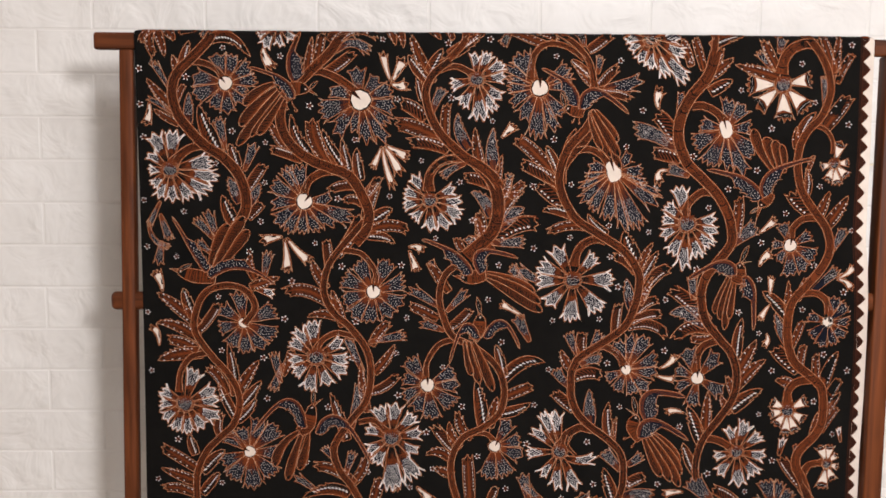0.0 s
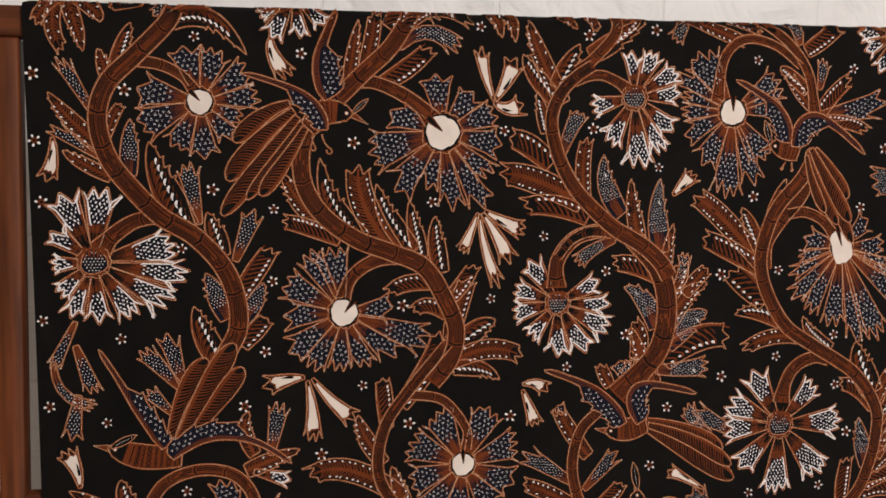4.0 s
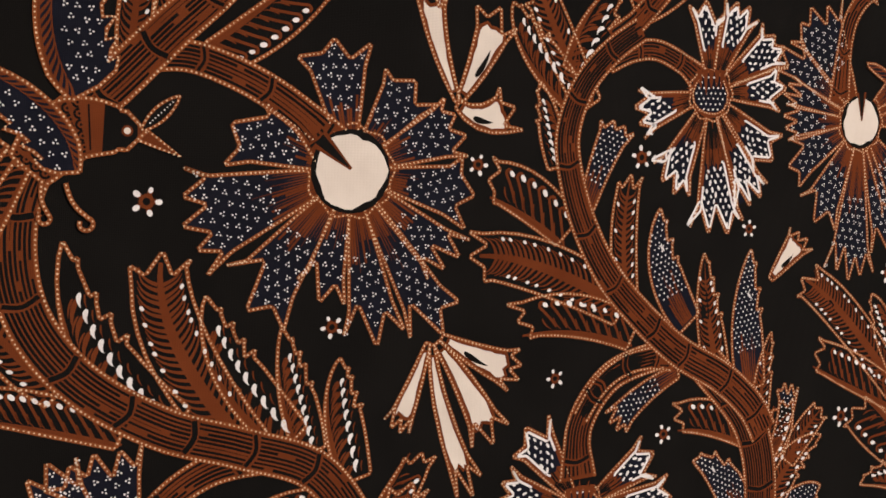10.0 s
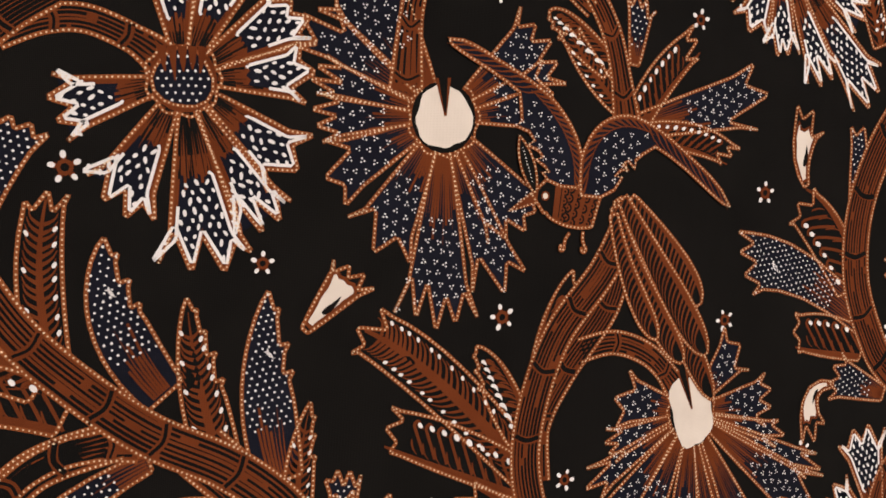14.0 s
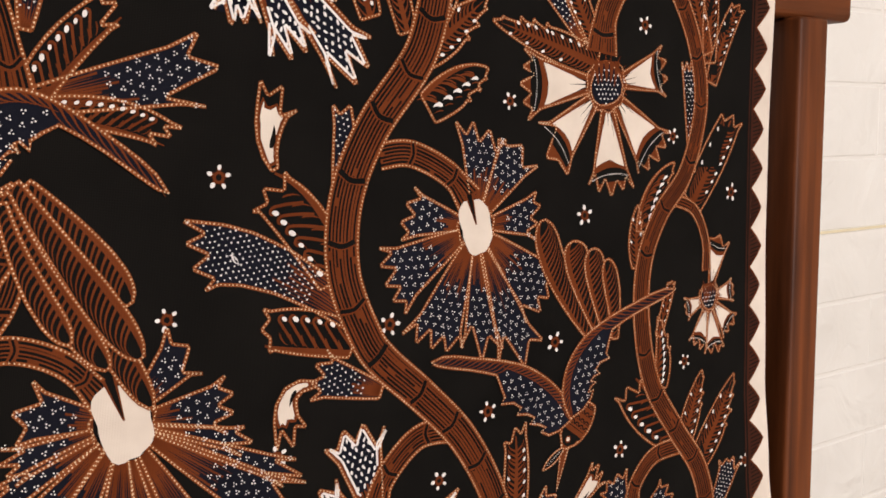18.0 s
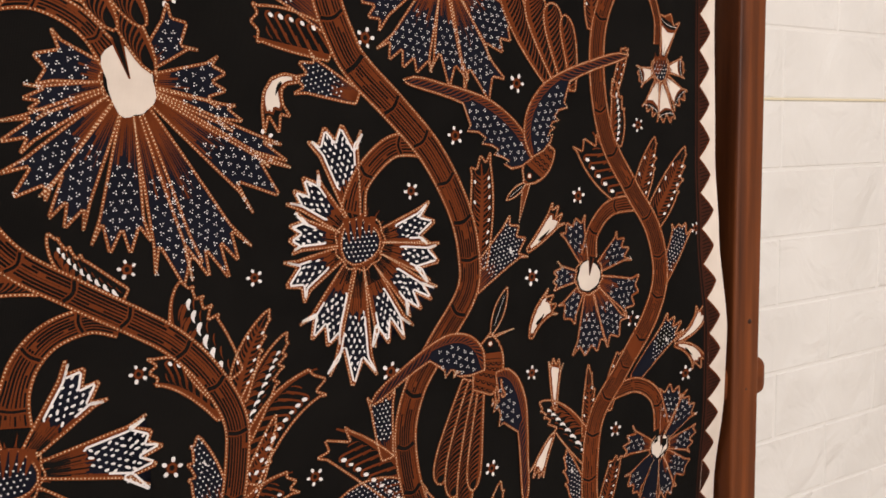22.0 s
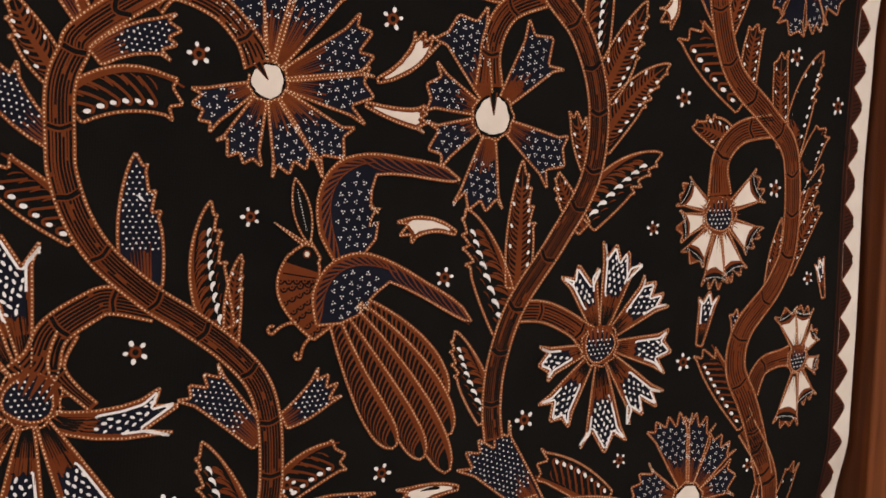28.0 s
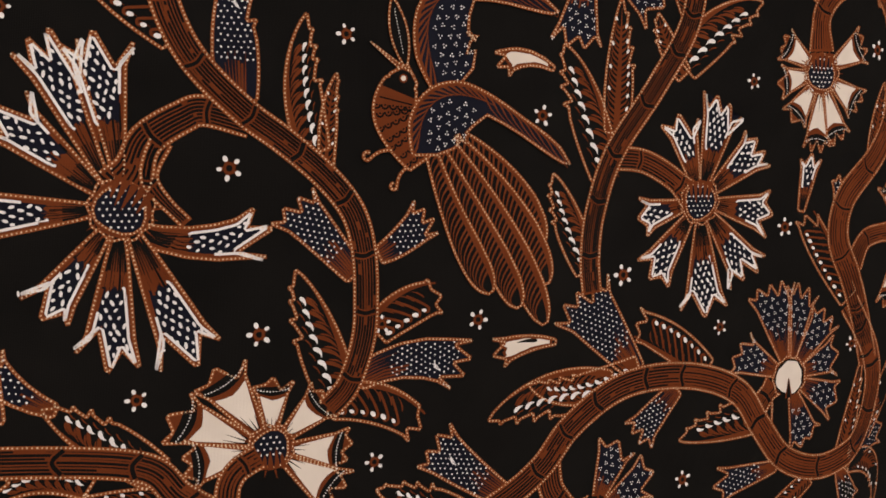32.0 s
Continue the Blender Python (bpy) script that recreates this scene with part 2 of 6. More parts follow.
cloth = tagged(new("batik_cloth"), "black and brown hand-drawn batik cloth hung over a wooden rack", "cloth")
cols, rows_ = 130, 112
verts, faces = [], []
for j in range(rows_ + 1):
    for i in range(cols + 1):
        s, r = i / cols, j / rows_
        u0 = 1075 * s
        v = bottom(u0) * r ** 1.15
        left = (2.5 * math.sin(math.pi * min(1, v / 700)) - 4.5) * (1 - s)
        u = left + s * (edge(v) - left)
        verts.append(spot(u, v))
n = len(verts)
back = [(-0.0, 1.736), (0.012, 1.7372), (0.020, 1.7365), (0.0255, 1.728), (0.0265, 1.6), (0.027, 1.2), (0.027, 0.96)]
for y, z in back[1:]:
    for i in range(cols + 1):
        verts.append((i / cols * 1.05, y, z))
w = cols + 1
for j in range(rows_):
    for i in range(cols):
        a = j * w + i
        faces.append((a, a + w, a + w + 1, a + 1))
for j in range(len(back) - 1):
    for i in range(cols):
        a = n + (j - 1) * w + i if j else i
        faces.append((a, a + 1, n + j * w + i + 1, n + j * w + i))
me = bpy.data.meshes.new("ground_fabric")
me.from_pydata(verts, [], faces)
me.materials.append(M_BLACK)
sheet = smooth(new("ground_fabric", me))
sheet.parent = cloth


# ---- drawing in wax and dye ----
class Ink:
    """Flat shapes of dye on the cloth, gathered into one mesh."""

    count = 0

    def __init__(self, rank):
        Ink.count += 1
        self.base = 0.07 + 0.075 * rank + 0.00003 * Ink.count
        self.v, self.f, self.m = [], [], []

    def rise(self, by=0.07):
        """What follows lies over what is drawn already."""
        self.base += by

    def fill(self, pts, ink, layer=0):
        k = len(self.v)
        lift = self.base + 0.018 * layer
        self.v += [spot(p[0], p[1], lift) for p in pts]
        self.f.append(tuple(range(k, k + len(pts))))
        self.m.append(ink)

    def line(self, pts, wide, ink, layer=2, taper=False):
        """A stroke of even width, or one that thins out to its end."""
        k, n = len(self.v), len(pts)
        lift = self.base + 0.018 * layer
        for i, p in enumerate(pts):
            a, b = pts[max(0, i - 1)], pts[min(n - 1, i + 1)]
            dx, dy = b[0] - a[0], b[1] - a[1]
            d = math.hypot(dx, dy) or 1.0
            h = wide / 2 * ((1 - 0.85 * i / (n - 1)) if taper else 1)
            nx, ny = -dy / d * h, dx / d * h
            self.v.append(spot(p[0] + nx, p[1] + ny, lift))
            self.v.append(spot(p[0] - nx, p[1] - ny, lift))
            if i:
                c = k + 2 * i
                self.f.append((c - 2, c - 1, c + 1, c))
                self.m.append(ink)

    def dot(self, x, y, r, ink, layer=3, sides=6, stretch=1.0, turn=0.0):
        c, s = math.cos(turn), math.sin(turn)
        pts = []
        for i in range(sides):
            a = 2 * math.pi * i / sides
            p, q = r * math.cos(a) * stretch, r * math.sin(a)
            pts.append((x + p * c - q * s, y + p * s + q * c))
        self.fill(pts, ink, layer)

    def beads(self, pts, r, gap, ink=3, layer=3):
        """Dots in a row along a line."""
        left = gap * 0.5
        for a, b in zip(pts, pts[1:]):
            d = math.hypot(b[0] - a[0], b[1] - a[1])
            while left < d:
                f = left / d
                self.dot(a[0] + (b[0] - a[0]) * f, a[1] + (b[1] - a[1]) * f, r * random.uniform(0.8, 1.15), ink, layer, 5)
                left += gap * random.uniform(0.92, 1.08)
            left -= d

    def rim(self, pts, wide=1.38, dots=True, closed=True):
        ring = list(pts) + [pts[0]] if closed else list(pts)
        self.line(ring, wide, LINE, 2)
        if dots:
            far = sum(p[0] for p in ring) / len(ring) > 930
            self.beads(ring, 0.31 if far else 0.36, 1.65)

    def done(self, name, parent=None, label=""):
        me = bpy.data.meshes.new(name)
        me.from_pydata(self.v, [], self.f)
        for m in INKS:
            me.materials.append(m)
        me.polygons.foreach_set("material_index", self.m)
        ob = new(name, me)
        ob.parent = parent or cloth
        if label:
            ob["label"] = label
        return ob


def mix(a, b, f):
    return (a[0] + (b[0] - a[0]) * f, a[1] + (b[1] - a[1]) * f)


def curve(pts, steps=8):
    """A smooth line through the points."""
    out = []
    n = len(pts)
    for i in range(n - 1):
        p0, p1, p2, p3 = pts[max(0, i - 1)], pts[i], pts[i + 1], pts[min(n - 1, i + 2)]
        for k in range(steps):
            t = k / steps
            out.append(tuple(0.5 * (2 * p1[c] + (p2[c] - p0[c]) * t + (2 * p0[c] - 5 * p1[c] + 4 * p2[c] - p3[c]) * t * t + (3 * p1[c] - p0[c] - 3 * p2[c] + p3[c]) * t ** 3) for c in (0, 1)))
    out.append(tuple(pts[-1]))
    return out


class Spine:
    """A bent middle line with a way to name points beside it: s along, h to its side."""

    def __init__(self, b, m, t):
        self.b, self.t = b, t
        self.c = (2 * m[0] - (b[0] + t[0]) / 2, 2 * m[1] - (b[1] + t[1]) / 2)
        self.long = math.hypot(t[0] - b[0], t[1] - b[1])

    def at(self, s, h=0.0):
        b, c, t = self.b, self.c, self.t
        q = (1 - s) * (1 - s), 2 * s * (1 - s), s * s
        x, y = (q[0] * b[k] + q[1] * c[k] + q[2] * t[k] for k in (0, 1))
        dx, dy = (2 * (1 - s) * (c[k] - b[k]) + 2 * s * (t[k] - c[k]) for k in (0, 1))
        d = math.hypot(dx, dy) or 1.0
        return (x - dy / d * h, y + dx / d * h)

    def turn(self, s):
        a, b = self.at(max(0, s - 0.02)), self.at(min(1, s + 0.02))
        return math.atan2(b[1] - a[1], b[0] - a[0])


def soften(ring, cut=0.08):
    """A ring with its corners rounded off."""
    out = []
    n = len(ring)
    for i in range(n):
        p, q = ring[i], ring[(i + 1) % n]
        out += [mix(p, q, cut), mix(p, q, 1 - cut)]
    return out


def comma(ink, a, b, bulge, wide, tint, layer=3):
    """A drop of wax that bends and thins out towards its end."""
    sp = Spine(a, mix(a, b, 0.5), b)
    m = sp.at(0.5, bulge)
    sp = Spine(a, m, b)
    ss = (0.0, 0.12, 0.3, 0.55, 0.8)
    ws = (0.45, 0.85, 1.0, 0.75, 0.4)
    ring = [sp.at(s, w * wide / 2) for s, w in zip(ss, ws)] + [sp.at(1.0)] + [sp.at(s, -w * wide / 2) for s, w in zip(ss[::-1], ws[::-1])]
    ink.fill(ring, tint, layer)


def inside(p, poly):
    hit = False
    j = len(poly) - 1
    for i in range(len(poly)):
        a, b = poly[i], poly[j]
        if (a[1] > p[1]) != (b[1] > p[1]) and p[0] < (b[0] - a[0]) * (p[1] - a[1]) / (b[1] - a[1]) + a[0]:
            hit = not hit
        j = i
    return hit


def shrink(pts, by):
    """A ring drawn in by so many millimetres."""
    n = len(pts)
    area = sum(pts[i - 1][0] * pts[i][1] - pts[i][0] * pts[i - 1][1] for i in range(n))
    sign = 1 if area > 0 else -1
    out = []
    for i in range(n):
        a, b = pts[i - 1], pts[(i + 1) % n]
        dx, dy = b[0] - a[0], b[1] - a[1]
        d = math.hypot(dx, dy) or 1.0
        out.append((pts[i][0] - sign * dy / d * by, pts[i][1] + sign * dx / d * by))
    return out


def arc(s, w, waist=0.28):
    """Half the width of a leaf that comes to a point."""
    return w * math.sin(math.pi * (waist + (1 - waist) * min(1.0, s))) ** 0.75


def swell(s, w):
    """Half the width of a leaf with a broad, cut-off tip."""
    return w * (0.62 + 0.38 * math.sin(math.pi * (0.15 + 0.75 * s)))


def jagged(sp, w, heavy, teeth=3, start=0.42):
    """The outline of a leaf: one side a smooth arc, the other a stair of hooked teeth towards the tip."""
    smooth_side = [sp.at(s, -heavy * arc(s, w) * 0.95) for s in np.linspace(0, 0.94, 12)]
    toothed = [sp.at(s, heavy * arc(s, w)) for s in np.linspace(0, start, 6)]
    step = (0.93 - start) / teeth
    for i in range(teeth):
        s = start + step * (i + 0.85) + random.uniform(-0.02, 0.02)
        h = arc(min(0.93, s - step * 0.3), w)
        toothed.append(sp.at(s - step * 0.3, heavy * h * random.uniform(0.92, 1.0)))
        toothed.append(sp.at(s, heavy * h * random.uniform(1.08, 1.22)))
        toothed.append(sp.at(s - step * 0.06, heavy * h * random.uniform(0.60, 0.72)))
    return (toothed + [sp.at(1.0)] + smooth_side[::-1]) if heavy > 0 else (smooth_side + [sp.at(1.0)] + toothed[::-1])


def crowned(sp, w, heavy, teeth=3, end=0.86):
    """The outline of a leaf with two smooth sides and a crown of teeth across its tip, one side longer."""
    right = [sp.at(s, swell(s, w)) for s in np.linspace(0, end + 0.05 * heavy, 9)]
    left = [sp.at(s, -swell(s, w)) for s in np.linspace(end - 0.05 * heavy, 0, 9)]
    tip = []
    for i in range(teeth):
        f = 1 - 2 * i / (teeth - 1)
        reach = 1.0 - 0.05 * abs(f) + 0.06 * heavy * f + random.uniform(-0.03, 0.02)
        tip.append(sp.at(reach, w * f * random.uniform(0.86, 0.98)))
        if i < teeth - 1:
            g = f - 2 / (teeth - 1) * random.uniform(0.42, 0.58)
            tip.append(sp.at(reach - random.uniform(0.09, 0.15), w * g * 0.85))
    return right + tip + left


def blunt(sp, w, teeth=4, depth=0.15, waist=0.14):
    """The outline of a petal: a wedge with pointed teeth across its end."""
    def half(s):
        return w * (waist + (0.9 - waist) * s ** 0.9)

    right = [sp.at(s, half(s)) for s in (0, 0.2, 0.4, 0.6, 0.76)]
    left = [sp.at(s, -half(s)) for s in (0.76, 0.6, 0.4, 0.2, 0)]
    end = []
    lean = random.uniform(-0.05, 0.05)
    for i in range(teeth):
        f = 1 - 2 * i / (teeth - 1)
        tip = 1.02 - 0.09 * abs(f) + lean * f + random.uniform(-0.03, 0.03)
        end.append(sp.at(tip, w * f * random.uniform(0.96, 1.1)))
        if i < teeth - 1:
            g = f - 2 / (teeth - 1) * random.uniform(0.4, 0.62)
            end.append(sp.at(tip - depth * random.uniform(0.75, 1.25), w * g * 0.92))
    return right + end + left


def spikes(ink, sp, w, reach, n, colour=1, layer=1, waist=0.2):
    """Thin strokes that fan out from the foot of a leaf or petal, each as long as the brush made it."""
    n = max(5, int(w * 0.85))
    for i in range(n):
        f = (i + 0.5) / n * 2 - 1
        r = reach * random.uniform(0.66, 1.18) * (1 - 0.3 * abs(f) * random.random())
        a, b = sp.at(0.02, f * w * waist), sp.at(r, f * w * (waist + (0.9 - waist) * r))
        c = sp.at(r * 0.5, f * w * (waist + (0.9 - waist) * r * 0.5))
        ink.line([a, c, b], min(0.9, w / n), colour, layer, random.random() < 0.5)


def speckle(ink, poly, sp, s0, s1, gap, kind):
    """White dots inside a ring, past the share s0 of its length: rows, threes or seeds."""
    turn = math.atan2(sp.t[1] - sp.b[1], sp.t[0] - sp.b[0]) + random.uniform(-0.15, 0.15)
    c, s = math.cos(turn), math.sin(turn)
    mid = mix(sp.b, sp.t, 0.5)
    along = [(p[0] - mid[0]) * c + (p[1] - mid[1]) * s for p in poly]
    across = [(p[1] - mid[1]) * c - (p[0] - mid[0]) * s for p in poly]
    lo = -sp.long / 2 + s0 * sp.long
    hi = -sp.long / 2 + s1 * sp.long if s1 < 1 else max(along)
    i = 0
    q = max(lo, min(along))
    while q < min(hi, max(along)):
        r = min(across) + (gap * 0.5 if i % 2 else 0)
        while r < max(across):
            x, y = mid[0] + q * c - r * s, mid[1] + q * s + r * c
            if inside((x, y), poly):
                x, y = x + random.uniform(-0.12, 0.12) * gap, y + random.uniform(-0.12, 0.12) * gap
                if kind == "rows":
                    ink.dot(x, y, 0.42 * random.uniform(0.85, 1.2), WHITE, 3, 6)
                elif kind == "seeds":
                    ink.dot(x, y, 0.58 * random.uniform(0.85, 1.2), WHITE, 3, 7, random.uniform(1.4, 2.3), turn + random.uniform(-0.7, 0.7))
                else:
                    a0 = random.uniform(0, 6.3)
                    for k in range(3):
                        a = a0 + k * 2.094
                        ink.dot(x + 0.72 * math.cos(a), y + 0.72 * math.sin(a), 0.36 * random.uniform(0.85, 1.15), WHITE, 3, 6)
            r += gap
        q += gap * 0.86
        i += 1


def barbs(ink, sp, half, side, root, end, s0, s1, gap, wide):
    """A comb of strokes from a quill to one side, all swept towards the tip and bent at the end."""
    k = max(3, int(sp.long * (s1 - s0) / gap))
    for i in range(k):
        s = s0 + (s1 - s0) * (i + random.uniform(-0.12, 0.12)) / k
        h = half(s)
        u = h / sp.long * (end - root) * 0.55
        stroke = [(0.0, root), (0.45 * u, root + (end - root) * 0.42), (1.1 * u, root + (end - root) * 0.78), (2.0 * u, end * random.uniform(0.92, 1.04))]
        ink.line(curve([sp.at(min(1.0, s + a), side * half(min(1.0, s + a)) * b) for a, b in stroke], 3), wide, BROWN, 1, True)


def leaf_ink(ink, kind, b, m, t, w, teeth=3):
    sp = Spine(b, m, t)
    dx, dy = t[0] - b[0], abs(t[1] - b[1])
    heavy = -1 if -1.5 * dy < dx < -0.4 * dy else 1
    sided = len(kind) > 1
    if sided:
        heavy, kind = (1 if kind[1] == "+" else -1), kind[0]
    if kind == "t":
        # a tail plume: rounded, a brown quill along one edge and a comb of barbs to the other
        def half(s):
            return w * 1.12 * min(1.0, 0.42 + 0.9 * s) * math.sqrt(max(0.0, 1 - (max(0.0, s - 0.78) / 0.225) ** 2))

        marks = np.linspace(0, 1, 25)
        for a, c in zip(marks, marks[1:]):
            ink.fill([sp.at(a, half(a)), sp.at(c, half(c)), sp.at(c, -half(c)), sp.at(a, -half(a))], BLACK)
            ink.fill([sp.at(a, -half(a) * 0.55), sp.at(c, -half(c) * 0.55), sp.at(c, -half(c)), sp.at(a, -half(a))], BROWN, 0.6)
        barbs(ink, sp, half, 1, -0.62, 0.86, 0.0, 0.9, 2.7, 1.2)
        ring = [sp.at(s, half(s)) for s in marks] + [sp.at(s, -half(s)) for s in marks[::-1]]
    elif kind == "f":
        def half(s):
            return swell(s, w)

        ring = soften(crowned(sp, w, heavy, 3), 0.09)
        ink.fill(ring, BLACK)
        marks = np.linspace(0.0, 0.93, 13)
        for a, c in zip(marks, marks[1:]):
            f, g = 0.27 * (1 - 0.75 * a), 0.27 * (1 - 0.75 * c)
            ink.fill([sp.at(a, half(a) * f), sp.at(c, half(c) * g), sp.at(c, -half(c) * g), sp.at(a, -half(a) * f)], BROWN, 0.6)
        for side in (1, -1):
            barbs(ink, sp, half, side, 0.1, 0.8, 0.0, 0.84, 2.6, 1.45)
        for i in range(max(3, int(sp.long / 8))):
            s = 0.16 + 0.66 * (i + random.uniform(-0.2, 0.2)) / max(3, int(sp.long / 8))
            for side in (1, -1):
                p = sp.at(s + 0.04 * side, side * half(s) * 0.72)
                ink.dot(p[0], p[1], 0.68, WHITE, 3, 7, 1.5, sp.turn(s) + 0.55 * side)
    elif kind == "d":
        ring = soften(jagged(sp, w * 1.05, heavy, teeth) if sided else blunt(sp, w * 1.12, 4, 0.14, 0.42), 0.08)
        ink.fill(ring, NAVY)
        spikes(ink, sp, w, 0.4, 6, BROWN, 1, 0.4)
        speckle(ink, shrink(ring, 0.9), sp, 0.3, 1, 2.55, "rows")
        if sp.long > 44:
            p = sp.at(0.7, w * 0.1)
            comma(ink, p, (p[0] + w * 0.3, p[1] + w * 0.4), w * 0.12, 0.8, WHITE, 3.2)
            comma(ink, (p[0] - 1.2, p[1] + 1), (p[0] + w * 0.2, p[1] + w * 0.45), -w * 0.1, 0.6, WHITE, 3.2)
    elif kind == "c":
        # a bud: a cream wedge with a torn end inside a black margin
        w *= 1.15 if w < 8 else 1.0
        ring = soften(blunt(sp, w, random.choice((3, 4)), 0.17, 0.16), 0.07)
        ink.fill(ring, BLACK)
        marks = np.linspace(0.08, 0.74, 9)
        one = [w * (0.12 + 0.5 * s / 0.74) * random.uniform(0.9, 1.06) for s in marks]
        two = [w * (0.12 + 0.5 * s / 0.74) * random.uniform(0.9, 1.06) for s in marks]
        edge_line = [sp.at(s, h) for s, h in zip(marks, one)]
        torn = [sp.at(0.80 + random.uniform(-0.03, 0.05), one[-1] * f) for f in (0.86, 0.5, 0.15, -0.2, -0.55, -0.88)]
        edge_line += torn + [sp.at(s, -h) for s, h in zip(marks[::-1], two[::-1])]
        for i in range(8):
            ink.fill([sp.at(marks[i], one[i]), sp.at(marks[i + 1], one[i + 1]), sp.at(marks[i + 1], -two[i + 1]), sp.at(marks[i], -two[i])], CREAM, 1)
        ink.fill([edge_line[8]] + torn + [edge_line[15]], CREAM, 1)
        ink.line(edge_line + [edge_line[0]], 1.5, BROWN, 1.6)
        if w > 6.5 and sp.long < 42:
            comma(ink, sp.at(0.3, w * 0.1 * heavy), sp.at(0.62, w * 0.22 * heavy), w * 0.06, w * 0.26, BLACK, 2.2)
    else:
        # combs of hooks that rise from a band along the smooth side; white drops lie between them
        if kind == "x" or (kind == "v" and random.random() < 0.5):
            def half(s):
                return swell(s, w)

            ring = soften(crowned(sp, w, heavy, 3), 0.09)
        else:
            def half(s):
                return arc(s, w * 1.05)

            ring = soften(jagged(sp, w * 1.05, heavy, 4 if sp.long > 45 else teeth), 0.08)
        ink.fill(ring, BLACK)
        if kind == "v":
            marks = np.linspace(0.0, 0.92, 12)
            for a, c in zip(marks, marks[1:]):
                f, g = 0.25 * (1 - 0.8 * a), 0.25 * (1 - 0.8 * c)
                ink.fill([sp.at(a, half(a) * f), sp.at(c, half(c) * g), sp.at(c, -half(c) * g), sp.at(a, -half(a) * f)], BROWN, 0.6)
            for side in (1, -1):
                barbs(ink, sp, half, side, 0.08, 0.78, 0.0, 0.82, 2.5, 1.38)
            n = max(3, int(sp.long / 7.5))
            for i in range(n):
                s = 0.2 + 0.66 * i / n + random.uniform(-0.02, 0.02)
                p = sp.at(s, heavy * half(s) * 0.66)
                ink.dot(p[0], p[1], 0.62 * min(1.3, 0.45 + w / 11), WHITE, 3, 7, 1.7, sp.turn(s) + 0.5 * heavy)
                if i % 2:
                    p = sp.at(s + 0.05, -heavy * half(s) * 0.66)
                    ink.dot(p[0], p[1], 0.6 * min(1.3, 0.45 + w / 11), WHITE, 3, 7, 1.7, sp.turn(s) - 0.5 * heavy)
        else:
            marks = np.linspace(0.0, 0.95, 13)
            for a, c in zip(marks, marks[1:]):
                f, g = 0.56 + 0.3 * a, 0.56 + 0.3 * c
                ink.fill([sp.at(a, -heavy * half(a) * f), sp.at(c, -heavy * half(c) * g), sp.at(c, -heavy * half(c) * 0.97), sp.at(a, -heavy * half(a) * 0.97)], BROWN, 0.6)
            gap = min(6.8, max(3.5, w * 0.6))
            n = max(3, int(sp.long * 0.8 / gap))
            thick = min(2.0, 0.6 + w * 0.11)
            for i in range(n):
                f = i / n
                s = 0.02 + 0.76 * f
                u = gap / sp.long
                h = half(min(0.95, s + u))
                if kind == "x":
                    hook = [sp.at(s - 0.5 * u, -heavy * h * 0.62), sp.at(s + 0.1 * u, -heavy * h * 0.2), sp.at(min(1, s + 0.7 * u), heavy * h * 0.2), sp.at(min(1, s + 1.1 * u), heavy * h * 0.5),
                            sp.at(min(1, s + 0.95 * u), heavy * h * 0.7), sp.at(min(1, s + 0.65 * u), heavy * h * 0.64)]
                    ink.line(curve(hook, 4), thick * 0.72, BROWN, 1)
                else:
                    comma(ink, sp.at(min(1, s + 0.85 * u), heavy * h * 0.12), sp.at(s - 0.7 * u, -heavy * h * 0.72), heavy * h * 0.16, thick * 1.1, BROWN, 1)
                comma(ink, sp.at(min(1, s + 0.9 * u), -heavy * h * 0.14), sp.at(s - 0.1 * u, -heavy * h * 0.74), heavy * h * 0.1, thick * 0.5, BROWN, 1)
                comma(ink, sp.at(min(1, s + 0.95 * u), heavy * h * 0.6), sp.at(s + 0.1 * u, heavy * h * 0.44), heavy * h * 0.06, thick * 0.4, BROWN, 1)
                if kind == "x":
                    p = sp.at(s + 0.6 * u, heavy * h * 0.55)
                    ink.dot(p[0], p[1], min(1.1, 0.35 + w * 0.065) * random.uniform(0.85, 1.15), WHITE, 3, 8, 1.55, sp.turn(s) + 0.5 * heavy)
                else:
                    comma(ink, sp.at(min(1, s + 1.1 * u), heavy * h * 0.36), sp.at(s + 0.25 * u, heavy * h * 0.14), heavy * h * 0.12, min(2.6, 0.6 + w * 0.17) * (1 - 0.25 * f), WHITE)
    ink.rim(ring)


def leaf(kind, bx, by, mx, my, tx, ty, w, teeth=3):
    ink = Ink(0)
    if kind[0] != "c":
        w, tx, ty = w * 1.03, tx + (tx - mx) * 0.07, ty + (ty - my) * 0.07
        bx, by = bx + (bx - mx) * 0.22, by + (by - my) * 0.22
    leaf_ink(ink, kind, (bx, by), (mx, my), (tx, ty), w, teeth)
    return ink.done("leaf_motif")


